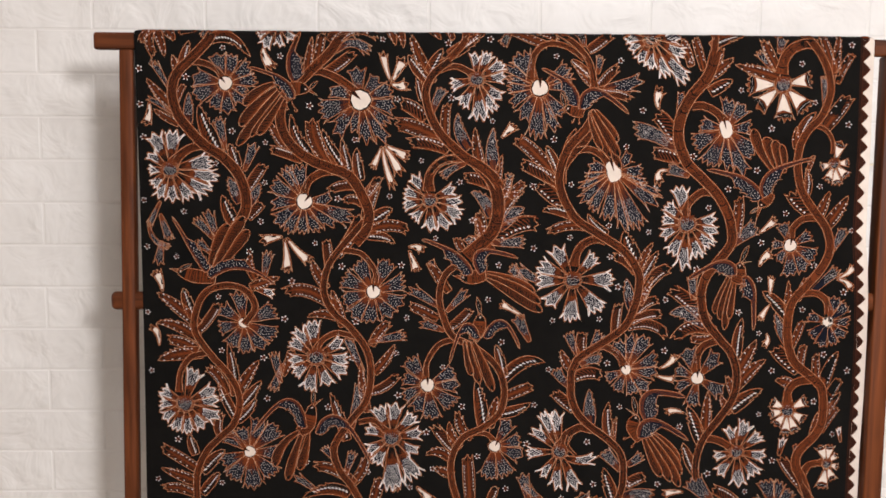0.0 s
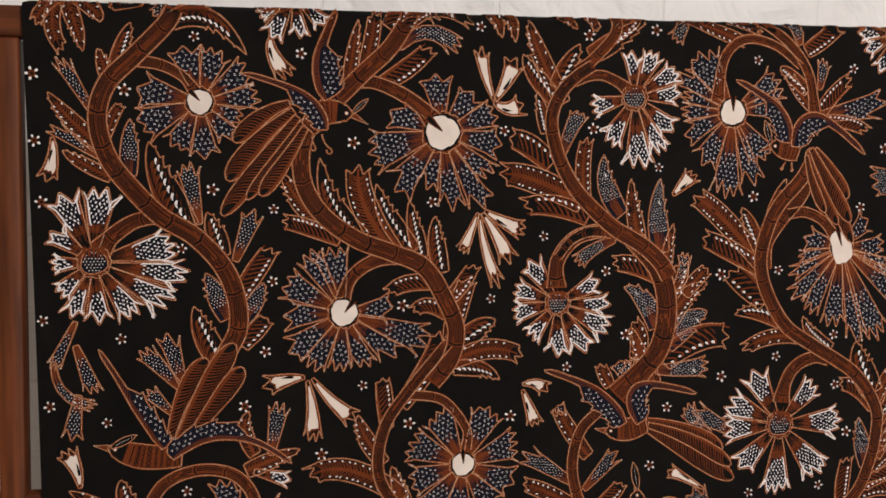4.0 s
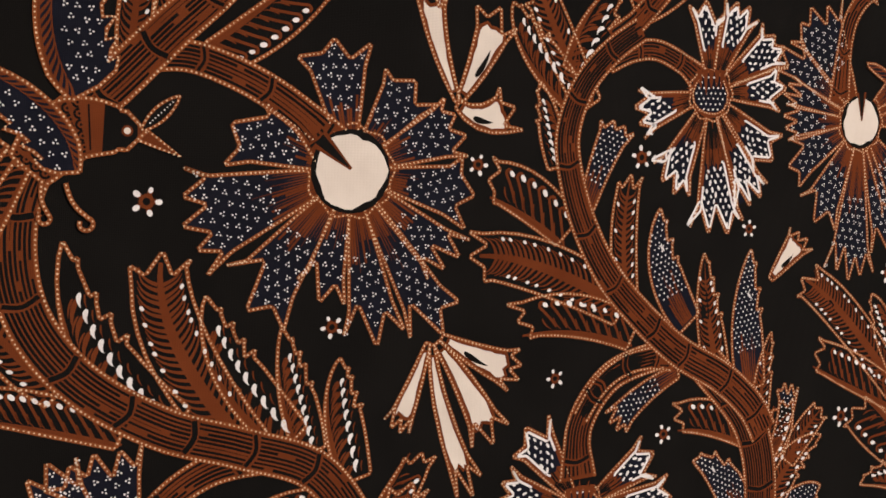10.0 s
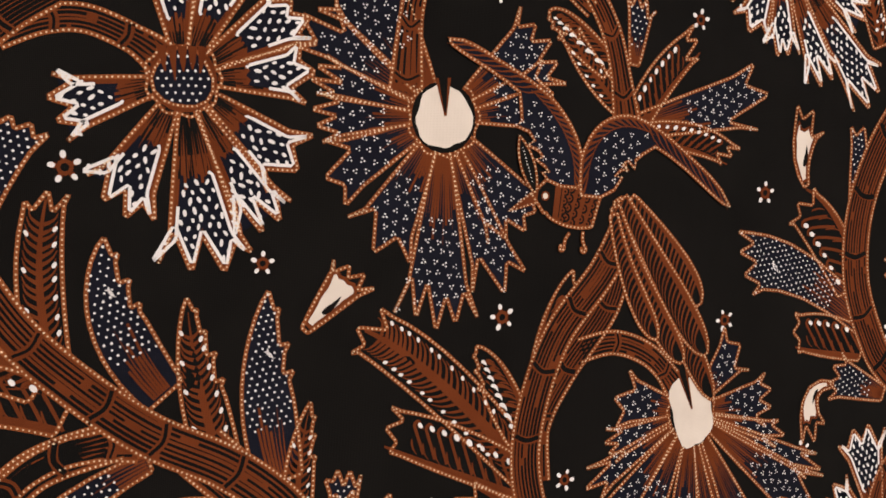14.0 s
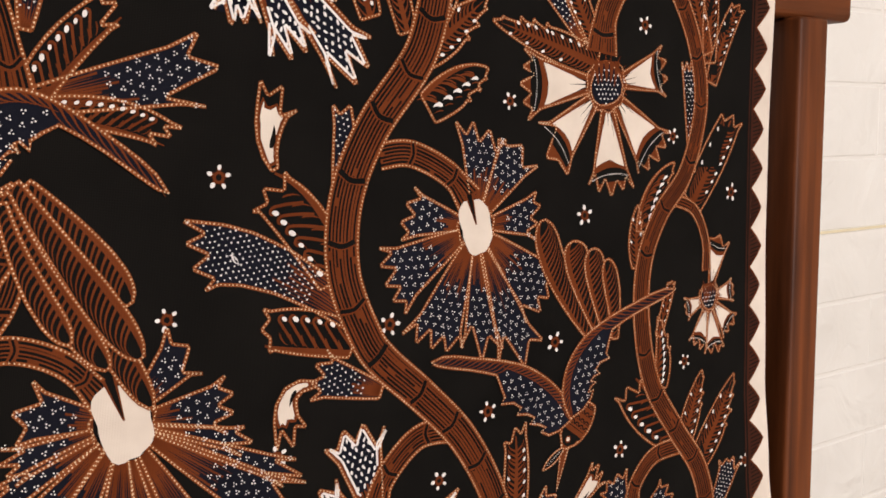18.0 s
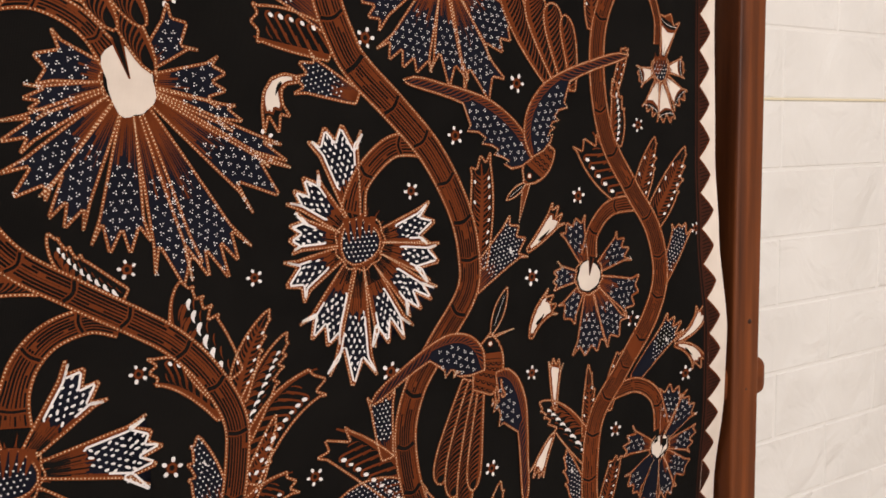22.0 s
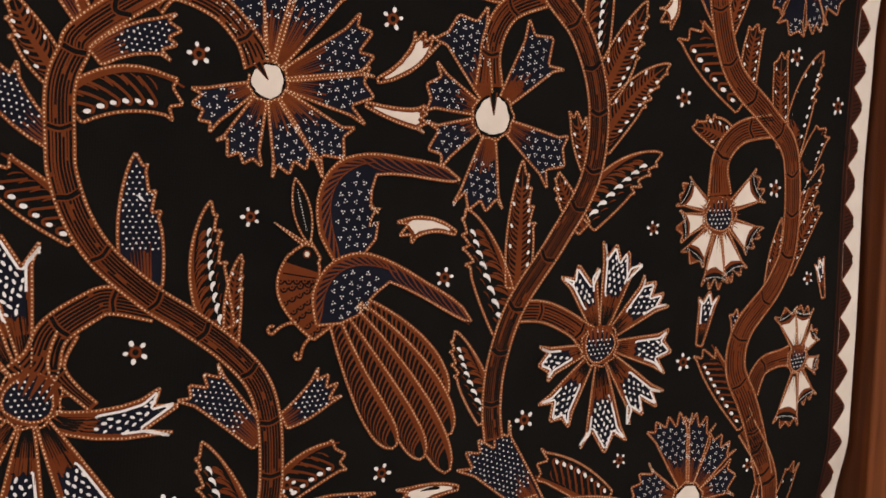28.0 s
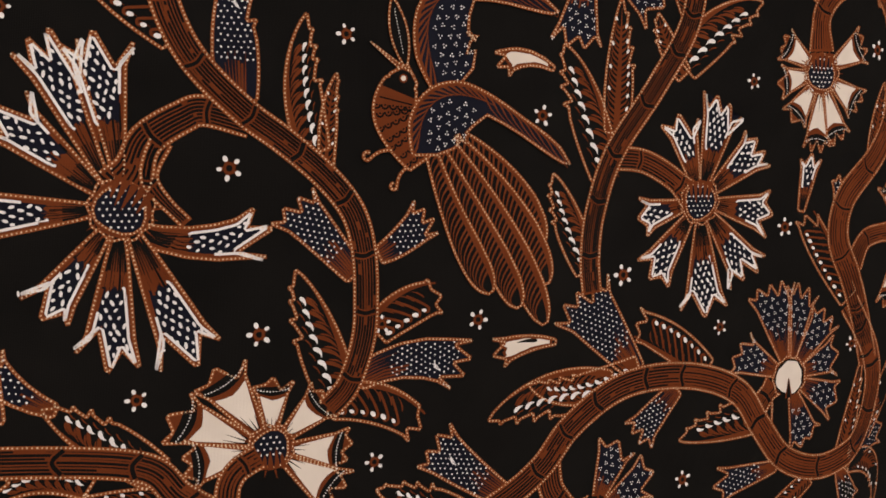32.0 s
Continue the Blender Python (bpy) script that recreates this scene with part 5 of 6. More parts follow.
leaf('x', 506.1, 694, 511.9, 681.7, 516.9, 669.4, 6.1)
leaf('v', 533.1, 231.8, 542.5, 220.6, 552.7, 211.9, 6.4)
petal('b', 494.2, 318.1, 477.4, 289.9, 9.1, 0)
leaf('v', 503.8, 307.3, 492.8, 287.3, 483.9, 263.2, 6.5)
leaf('c', 552.9, 408.7, 531.8, 396, 519.2, 390.1, 5.9)
petal('b', 561.8, 442.6, 544.5, 407, 10.1, 0)
leaf('d', 556.3, 358.1, 546.1, 349.7, 535.1, 333, 6.7)
petal('b', 579.6, 358.1, 541, 337.2, 10, 0)
bird((53.4, 343.4), (73.7, 350), (103.9, 353.2), (37.2, 339.3),
     [((91, 344.1), (70.5, 309.4), (43.2, 263.5), 12.3, 1), ((95.7, 352.4), (139.4, 335.7), (190.6, 363.1), 14, -1)],
     [((96, 335.8), (107.3, 301.1), (124.9, 274.7), 6.6), ((102.5, 338.3), (122.8, 301), (146.3, 263.1), 7.4), ((109.1, 339.1), (132.5, 309.2), (152.5, 282.8), 6.6)], (70, 332.6), [])
bird((242.5, 546.8), (236.4, 572.6), (222.9, 583.8), (258.4, 533.1),
     [((231.3, 577.8), (205, 538.2), (154.3, 586.3), 15.2, -1), ((249.7, 586.5), (283.3, 565.8), (330.2, 633.6), 15.3, 1)],
     [((222.9, 583.8), (197.5, 605.4), (186.2, 636.7), 6), ((227.9, 584.7), (214.1, 622.8), (205.3, 657.7), 6), ((236.3, 584.7), (231, 614.2), (222.3, 642), 6)], (245.2, 519.4), [])
bird((490.3, 410.4), (488.8, 425.7), (480.6, 444.4), (486.8, 396.1),
     [((488.9, 442.7), (467, 425.7), (445.7, 480.2), 12.6, -1), ((497.3, 441), (523.8, 418.9), (549.5, 458), 12.6, 1)],
     [((473.9, 446.9), (481, 481), (491.3, 508.4), 5.1), ((480.6, 446.9), (495.2, 481), (510.8, 521.3), 5.9), ((467.2, 445.2), (472.5, 476.7), (479.4, 497.3), 4.2)], (485.8, 380.1), [])
bird((464.8, 351.3), (480.6, 350.8), (497.6, 346.9), (449.5, 348.5),
     [((476.5, 346.1), (449.2, 316.4), (403.6, 295.3), 15.5, -1), ((491.8, 345.6), (491.4, 315), (544.7, 322.3), 16.8, 1)],
     [((497.5, 344.7), (535, 355.6), (570.2, 374), 6.8), ((498.2, 350.3), (535.3, 372.6), (581.4, 401.3), 7.4), ((499.3, 348.1), (540.9, 364.3), (578.8, 388.6), 5.7)], None, [])
stem(9.5, 14.6, 444.6, 38.1, 430.1, 47.5, 417.6, 59.9, 409.9, 75.4, 408.7, 90.7, 415.3, 115.2, 428.2, 139.1, 445.7, 158.2, 466.4, 175.8, 490.7, 189.9, 507.7, 204.7, 516.4, 218.6)
stem(7.4, 8.4, 428.1, 52.7, 440.7, 47.4, 453.5, 46.5, 467.4, 52.2, 476, 58.4)
stem(7, 9.4, 415.2, 199.1, 426.3, 185.3, 441.3, 178.2, 462.4, 177.2)
flower('W', 481.8, 63.8, 10.1, None, 442.9, 73.4, 459.4, 103, 487.2, 124.3, 508.2, 111, 517, 92.5, 523.2, 61, 520.3, 40.6, 499.3, 25.6, 479, 27)
flower('d', 572.7, 75.6, 12, -90, 523.6, 43.4, 525.4, 60.9, 525.1, 75.8, 530, 94.8, 545.1, 120.8, 567.6, 148.7, 594.9, 137.6, 603.1, 114.9, 616.5, 67.7, 616.5, 48, 540.9, 26.8)
leaf('c', 518.7, 147.1, 528.4, 137.3, 538.6, 127.3, 7.8)
leaf('d', 522.1, 227.6, 529.0, 213.7, 530.9, 197.8, 5.6)
leaf('d', 462.5, 186.1, 446.5, 193.3, 432.4, 204.4, 6.4)
leaf('x', 505.2, 217.7, 484.7, 207.6, 465.2, 206.0, 7.8)
leaf('f', 596.5, 200.7, 564.4, 166.6, 539.1, 148.9, 9.4)
leaf('w', 599.8, 191.2, 591.7, 173.2, 584.3, 159.6, 6.5)
leaf('w', 611.2, 178.9, 617.6, 155.6, 625.7, 134.8, 6.9)
leaf('x', 599.1, 210.3, 572.1, 195.5, 548.0, 184.7, 8.6)
stem(17.8, 18.8, 482.1, 183.2, 507.2, 212.3, 515.1, 246.7, 508.4, 280.3, 488.1, 305, 471.4, 322.3)
stem(12.1, 12.4, 457.2, 176, 430.9, 182.8, 415, 201.9, 414, 225.2)
leaf('v', 517.8, 259.0, 531.4, 237.1, 551.5, 225.4, 8.6)
leaf('x', 517.1, 235.4, 525.5, 220.8, 527.4, 205.8, 7.3)
leaf('x+', 518.3, 289.5, 544.5, 273.3, 573.8, 273.2, 11.2)
leaf('v', 487.8, 286.1, 489.8, 271.2, 483.2, 257.5, 8)
leaf('d+', 503.0, 257.9, 492.4, 236.8, 476.2, 226.9, 8.0)
leaf('d', 510.4, 299.5, 531.4, 299.5, 554.6, 297.7, 8.3)
petal('b', 479.7, 308, 473.1, 290.5, 10.4, 0)
leaf('v', 462.8, 310.2, 458.6, 302.3, 454.3, 292.5, 5.6)
leaf('w', 445.7, 27.8, 465.8, 15.8, 492.3, -1.9, 8)
leaf('x', 465.8, 11.8, 477.8, 1.4, 487.4, -8.2, 6.4)
stem(9.3, 8.8, 466.4, -8, 463.4, 11.8, 445.8, 31.8, 431.3, 43.9)
petal('b', 530.2, -4.6, 516.8, 16.9, 8, 0)
leaf('v', 530.2, -4.6, 562.8, 8.6, 581.6, 14.8, 5.6)
leaf('v', 558.5, -8.8, 576.4, -2.7, 599.3, 6.6, 4.8)
stem(7.5, 8.9, 595, -4.4, 625.5, 16, 644.8, 42.1, 652.2, 79.8)
stem(6.3, 8.8, 636.5, 35, 611.7, 17.7, 583.2, 13.1, 564, 29.2, 558.1, 66.8)
petal('b', 635.2, 14.3, 629.9, -4.7, 8, 0)
leaf('x', 644.3, 20.6, 656.3, 12.5, 673.9, -0.4, 7.2)
leaf('w', 641, 54.2, 626, 42.3, 617.8, 36.8, 5.6)
bird((613.8, 104.7), (624.4, 106.5), (636.7, 110.9), (597.8, 109.9),
     [((625.3, 101.7), (614.4, 73.1), (574.9, 48.1), 16, -1), ((633.2, 105.4), (653.3, 80.9), (702.5, 111.8), 17.5, 1)],
     [((653.1, 107.1), (671.2, 128.0), (686.7, 151.3), 5.2), ((646.7, 107.2), (670.2, 148.1), (693.1, 190.9), 4.6), ((649.0, 106.9), (667.7, 137.2), (689.8, 172.0), 5.6), ((645.7, 109.9), (659.0, 143.0), (677.6, 174.0), 4.6), ((644.8, 112.9), (652.0, 138.2), (664.7, 163.2), 3.9)], (603.1, 82.3), [((624.2, 119.0), (621.5, 124.9)), ((630.3, 118.7), (631.4, 125.5))])
stem(12, 10.9, 647.1, 131.9, 640.2, 149.7, 620.7, 172, 608.9, 190.6, 605.8, 212.4)
stem(8.9, 8.3, 628.2, 164.8, 645.4, 163.1, 663.2, 171.1, 676.6, 186.9)
leaf('v', 645.6, 68.4, 635.1, 56.7, 625, 41.1, 4.8)
petal('b', 656.2, 52.2, 659.9, 28.6, 7, 0)
leaf('x-', 656.8, 76.8, 669.3, 59.5, 686.3, 45.0, 6.6)
petal('d', 661.9, 77.8, 723.6, 65.8, 13.6, 0)
leaf('x-', 667.8, 82.2, 687.0, 84.3, 704.4, 91.4, 5.6)
leaf('c', 746, 104.3, 743.6, 90.1, 749.5, 73.4, 7.9)
stem(16.4, 9.7, 825.7, 22.8, 816, 56.3, 791.1, 88.4, 777.7, 117.6, 775.9, 148.4, 786.2, 176.2, 795.4, 188.7, 814.6, 206.2, 836.5, 229, 853, 257.4, 859.4, 281.7, 857.7, 302.8, 838.1, 328.8, 822.8, 351.3, 817.3, 377.8, 825.1, 413.6, 847.3, 442.9, 864.8, 463.1, 875.1, 493.9, 872, 529.8, 853.2, 561.3, 830.7, 591.9, 820.6, 618.8, 818, 640.8, 819.5, 657.3)
stem(10.6, 10.3, 794.5, 100.3, 810.1, 99.5, 829.9, 108.7, 841.5, 121)
leaf('x', 769.7, 145.9, 756.7, 125.3, 741.6, 112.4, 10.4)
petal('b', 774.6, 109.2, 780.5, 80.6, 7.9, 0)
leaf('x', 775.9, 175.8, 756.7, 170.4, 739.8, 167.6, 8.9)
petal('b', 789.9, 199.5, 760.4, 188.2, 10.7, 0)
leaf('c', 762, 192.8, 749, 197, 750.7, 216.6, 6.3)
leaf('w', 822.3, 78.3, 836.7, 69.8, 851.3, 62.8, 8.3)
leaf('v', 820.4, 55, 834.1, 45, 851.3, 31.5, 8)
leaf('v', 822, 43.1, 828.6, 30.9, 831.4, 17.7, 6.8)
flower('W', 731.8, 3.9, 11.3, None, 693.5, 4.2, 698.8, 20.1, 714.1, 39.2, 732.4, 48.6, 757.3, 59.7, 785.4, 65.9, 782.5, 29, 775.1, 3.5)
leaf('w', 822.8, 12.7, 842.1, 2.9, 866.5, -0.5, 7.3)
leaf('v', 807.6, 43.2, 800.1, 19.2, 794.7, 3.3, 5.7)
leaf('v', 789.4, 38.5, 782.1, 17, 776.7, 5.1, 5.7)
stem(9.4, 8.9, 825.3, -8.1, 823.1, 20.6, 817.6, 48.8)
flower('d1.5', 682.4, 194.9, 10.4, -105, 646.7, 185.6, 640.3, 204.6, 631.1, 218.9, 635.1, 240.1, 650.7, 251.6, 675.4, 265.8, 701.4, 278.6, 722.1, 278.4, 749, 245.3, 751.9, 228.9, 731.7, 211.5, 724.8, 194.8, 708.1, 170.4)
flower('d1.5', 844.8, 132.8, 8.8, -105, 807.1, 124.7, 797.8, 154.4, 820.1, 184.9, 847.8, 191.7, 872.2, 197.9, 887.2, 168.8, 881.8, 129.7, 870.4, 99.1, 848.3, 88.3)
bird((901.3, 242.3), (907.6, 233.8), (914.2, 224.7), (893.8, 267.4),
     [((900.5, 234.2), (871.2, 207), (819.4, 191.8), 18.4, -1), ((906.3, 230.8), (915.9, 196.8), (977.6, 174.3), 17.9, 1)],
     [((919.1, 194.3), (896.1, 162.6), (884.8, 132.4), 6.5), ((924, 193.3), (909.6, 163.4), (905.5, 143.8), 6.7), ((928.1, 193.7), (920.8, 168.3), (917.3, 148.4), 5.8), ((933.1, 195.6), (931.9, 176.2), (926.7, 154.5), 4.6)], (884.5, 254.9), [])
leaf('v', 865.9, 284.3, 868.6, 257.7, 868.0, 232.5, 7.3)
leaf('c', 900.1, 283.7, 912.8, 273.9, 924.9, 262, 6.4)
flower('c', 925.5, 68.1, 11.4, None, 872.7, 68.5, 888.9, 100.7, 929.6, 119.9, 962, 104.3, 968.1, 59.6)
flower('c', 1006.7, 181.7, 7.5, None, 986.1, 186.8, 997.2, 208.2, 1012.5, 213.1, 1027, 201.4, 1029.2, 180, 1015.9, 150.4)
stem(10, 13.9, 954.2, -4.5, 977.8, 23.3, 991.6, 51.4, 995.6, 79.7, 984.8, 112.2, 965.1, 134.4, 953.8, 159, 952.8, 190.3, 961.1, 223.3, 981, 252.3, 999.1, 277.2, 1005.6, 306.5, 996, 333.5, 974.6, 361.4, 953.8, 386.9, 948.4, 416.8, 949.8, 446.7, 960.6, 476.8, 984.7, 498.4, 1006.4, 520.1, 1009.3, 565.5, 998.4, 590.4, 975.3, 614.1, 970.5, 635.8, 979.8, 655.8, 987.1, 672.9, 997.4, 703.8)
stem(5.8, 5.2, 973, 126.2, 991.7, 132.6, 1002.5, 148.9, 1004.3, 166.9)
stem(13.5, 14.5, 974, 11.5, 956.7, 9.5, 937, 17, 925.5, 33, 922, 53)
leaf('v', 913.4, 56.8, 886.7, 49, 856.8, 41.2, 7.3)
petal('b', 908, 45.6, 885.4, 18.5, 7.3, 0)
leaf('v', 914.4, 42.3, 903.7, 24, 894.6, 4, 6.5)
petal('b', 918.4, 21.4, 922.4, 0.6, 8.9, 0)
leaf('v', 997.9, 44.9, 988.3, 19.2, 978.9, -4.7, 5.7)
leaf('v', 1002.3, 48.9, 1002.4, 20.7, 1006, -5, 5.7)
leaf('v', 1006.2, 61, 1015, 39.9, 1025.7, 23.7, 5.7)
leaf('v', 949.3, 157.1, 947.8, 143.8, 948.9, 129.2, 5.1)
leaf('w+', 955.5, 139.3, 961.8, 123.0, 975.0, 108.3, 7.4)
leaf('v+', 993.9, 125.1, 1009.2, 104.6, 1024.4, 83.6, 10.4)
leaf('d', 989.5, 107, 987.3, 79.8, 985.7, 55.2, 5.3)
leaf('v', 966.8, 195.2, 971.8, 180.6, 975.2, 170.3, 3)
leaf('x', 975.7, 253.6, 957.2, 239.1, 942.9, 222.5, 10.3)
leaf('w', 968.2, 223.1, 969.3, 207.7, 965.3, 189.0, 5.4)
leaf('v', 987.7, 258.1, 994.5, 241.2, 1001.3, 223.2, 6.8)
leaf('v+', 1000.1, 271.0, 1015.5, 251.5, 1029.2, 229.7, 8.4)
flower('W', 792.8, 270.8, 12, None, 779.7, 216.2, 760.2, 241.8, 755.1, 264.1, 754.3, 288, 769.4, 317.1, 786.8, 340.7, 812.9, 322.8, 831.7, 306, 839.2, 284.5, 835.9, 263.7)
stem(11, 10.2, 834.8, 225.2, 812.5, 224.8, 794.2, 240.4, 789, 256.7)
flower('d', 946.8, 302, 9.4, -80, 933.2, 269.8, 919.5, 300.1, 928.2, 323.9, 948.9, 347.6, 971.3, 339.9, 985.5, 318.8, 977.3, 285)
stem(9.2, 8.8, 985.1, 261.1, 963.8, 263.3, 950.2, 275.8, 946.7, 290.4)
leaf('c', 902.6, 333.1, 908.9, 320.9, 921.6, 312.6, 7.5)
leaf('w+', 672.0, 284.4, 655.8, 272.3, 646.9, 257.6, 5.7)
leaf('w+', 717.7, 325.9, 706.7, 304.4, 701.2, 282.8, 11.6)
leaf('v', 726.5, 335.4, 732.2, 317.7, 742.7, 299.8, 5.6)
leaf('w+', 727.4, 354.2, 739.3, 331.3, 751.2, 311.9, 6.7)
leaf('x', 730.9, 373.4, 746.3, 349.0, 769.8, 337.0, 8.7)
leaf('x', 717.3, 340.6, 702.6, 325.0, 685.7, 320.8, 6.9)
stem(12.4, 9.9, 652.2, 114.5, 639.6, 134.8, 618.7, 157.7, 606.9, 183.9, 603.3, 208.5, 610.4, 234.8, 629.3, 264.5, 656, 282.7, 680.8, 297.5, 697.2, 308.5, 712.3, 324.8, 723.6, 345.5, 724.6, 364.4, 718.7, 394.2, 700.4, 428.7, 641.4, 468.9, 632.4, 480.8, 627.3, 494.2, 626.6, 515, 627.1, 527.6, 632.1, 544.8, 641.4, 560.5, 658.9, 577.5, 674.4, 588.6, 690.7, 602, 702.7, 616.3, 707.8, 632.4, 708.9, 652.2, 707.6, 670.6, 700.9, 689.2, 692.2, 698.3)
stem(10.1, 12, 673.8, 297.8, 660.9, 294.2, 644.8, 298.7, 634, 309.4, 628.7, 324.2, 627.3, 334.4)
flower('W', 626.3, 354.2, 11.3, -80, 598.6, 304.5, 574.1, 331.2, 570.4, 356.4, 587.7, 391.7, 660.3, 317.7, 686.3, 353.4, 667.4, 400.5, 623.7, 416.4)
flower('W0.2', 612.4, 614.6, 10.3, -60, 586.0, 552.8, 604.1, 550.9, 570.4, 578.1, 560.1, 616.6, 583.9, 653.2, 606.0, 673.8, 638.4, 674.3)
leaf('x', 604.7, 240.3, 588.1, 225.8, 573.9, 214.7, 10.2)
leaf('w', 620.9, 259.5, 600.8, 251.3, 581, 253.1, 7.4)
leaf('v', 637.8, 276, 614.6, 274.5, 589.9, 284.5, 6.6)
leaf('d', 622.5, 512.5, 611.9, 502.1, 603.6, 487.7, 7.7)
stem(9.2, 9, 662.3, 461.1, 670.9, 453.9, 689.1, 460.5, 700.2, 472.3, 705.1, 482.1)
stem(10.9, 10.1, 842.8, 445, 824.4, 452.7, 815.2, 467.9, 813.8, 488.3)
stem(8.4, 9, 966.2, 375.1, 987.5, 373.2, 1003.3, 383.3, 1009.6, 403.6)
flower('d', 708.8, 489.3, 7.4, -120, 694.1, 445.2, 716.8, 436.1, 737.6, 439.3, 755.6, 472.4, 755.3, 494.6, 741.5, 520.4, 721.3, 526.5, 694.8, 521.1, 679.7, 501.9)
flower('d', 816.1, 501.9, 9.4, -90, 798.6, 458.3, 782.8, 488.6, 785, 516.3, 808.4, 545.6, 854.7, 524.5, 846.3, 466.8)
flower('d', 1009.2, 416.4, 7.9, -80, 978.8, 407.3, 983.4, 438.1, 999.5, 453.8, 1021, 452, 1035.5, 440.9, 1041.9, 416.9, 1034.9, 390.9, 1019.4, 378)
bird((873.1, 332.2), (872.2, 345.2), (867.4, 358.4), (889.8, 325.9),
     [((865.2, 346.8), (844.7, 330.6), (795.6, 353.9), 19.1, -1), ((877.3, 353.1), (892, 370.4), (897.4, 429.1), 18.7, 1)],
     [((857, 349.7), (845.9, 378.4), (838.3, 403.6), 5.3), ((861.1, 351.1), (851.1, 384.3), (847.1, 412.8), 5.4), ((864.6, 353.1), (857.9, 387.4), (853.7, 428), 4.8), ((867, 354), (863.1, 384.7), (860.2, 411.7), 4.2)], (885.1, 302.2), [((877.4, 356.1), (876.7, 364.1)), ((880.5, 352.9), (883.1, 361.4))])
leaf('x', 724.9, 400.2, 735.9, 389.0, 754.0, 383.8, 6.6)
leaf('x', 717.9, 415.3, 738.3, 406.1, 759.3, 406.4, 6.8)
leaf('x', 715.0, 424.2, 742.1, 420.8, 767.5, 437.7, 7.4)
leaf('v', 727.9, 387.5, 735.8, 371, 744.3, 350.5, 4.7)
leaf('x', 690.6, 429.9, 692.0, 409.9, 695.6, 388.8, 6.7)
leaf('x', 642.9, 464.7, 640.2, 449.8, 643.2, 432.7, 7.6)
leaf('x', 634.5, 500.4, 652.0, 493.9, 672.1, 499.2, 8.6)
leaf('c', 758.3, 487.5, 773.8, 478.9, 783.7, 464.5, 5.6)
leaf('c', 752.9, 497.9, 770.5, 502.8, 782.7, 503.5, 5.3)
leaf('x', 820.1, 406.2, 796.6, 384.2, 772.8, 368.3, 9.9)
leaf('x', 833.2, 430.0, 804.1, 425.1, 781.4, 443.0, 8.9)
leaf('v', 834.9, 440.4, 820.0, 443.6, 804.0, 440.8, 6.2)
leaf('w+', 873.4, 466.5, 874.9, 439.1, 880.1, 412.7, 7.7)
leaf('v+', 879.1, 487.4, 890.0, 468.3, 902.1, 445.0, 8.6)
leaf('v+', 879.4, 511.0, 896.0, 491.0, 916.9, 474.9, 8.4)
leaf('w+', 872.4, 547.9, 890.9, 531.8, 913.9, 519.8, 9.9)
leaf('v-', 872.2, 528.8, 866.6, 515.4, 862.9, 499.3, 5.1)
leaf('c', 920.8, 377.5, 920.4, 361.5, 921.6, 346.8, 5.2)
leaf('w', 945.2, 405.9, 926.7, 384.8, 909.8, 372.1, 8.4)
leaf('c', 919.5, 391.7, 912.8, 401.4, 905.5, 415.9, 5.2)
leaf('c', 917.4, 434.5, 919.6, 445.1, 911.9, 453, 5.3)
leaf('c', 1017.6, 350.3, 1033.3, 341.8, 1042, 328.3, 5.6)
leaf('c', 1017.7, 351.9, 1031.8, 356.9, 1041.8, 369.5, 6)
leaf('v', 946.9, 394.8, 947.7, 380.6, 947.0, 356.0, 5.4)
leaf('v', 963.0, 380.9, 968.7, 365.0, 975.8, 350.6, 5.2)
leaf('d-', 948.4, 446.4, 936.8, 424.6, 930.3, 403.7, 6.5)
leaf('v', 956.8, 452.0, 964.6, 432.9, 970.4, 415.2, 5.3)
leaf('x', 964.2, 487.6, 944.9, 470.6, 930.3, 456.2, 10.4)
leaf('v', 970.6, 485.0, 971.3, 468.2, 975.1, 451.8, 5.7)
leaf('v', 998.0, 510.5, 994.9, 489.4, 994.0, 466.0, 6.0)
leaf('v+', 1007.3, 515.2, 1015.4, 488.1, 1028.3, 463.9, 9.0)
leaf('v', 956.5, 511.9, 948.0, 507.4, 934.8, 505.7, 7.6)
leaf('v+', 1013.3, 548.0, 1023.0, 522.6, 1035.1, 506.3, 7.5)
leaf('v', 1015.2, 552.5, 1026.4, 539.8, 1035.8, 526.1, 5.5)
leaf('d', 1007.1, 310.1, 1018.3, 291.7, 1024.5, 276.8, 7.6)
flower('c', 954.6, 551.5, 9.7, None, 928.6, 537.6, 927.7, 557.3, 936.8, 575.5, 952.9, 590.9, 967.6, 586.2, 981.7, 567.6, 983.7, 535.4)
stem(12.1, 11.1, 990.6, 503.9, 966.9, 508.1, 954.1, 521.6, 954, 541)
flower('c', 1020.3, 636.1, 7.5, None, 1008, 606, 1024, 606, 1036, 621, 1039, 642, 1031, 663, 1013, 675)
stem(11.5, 8.4, 982.6, 650.8, 991.2, 637, 1012.9, 633.4)
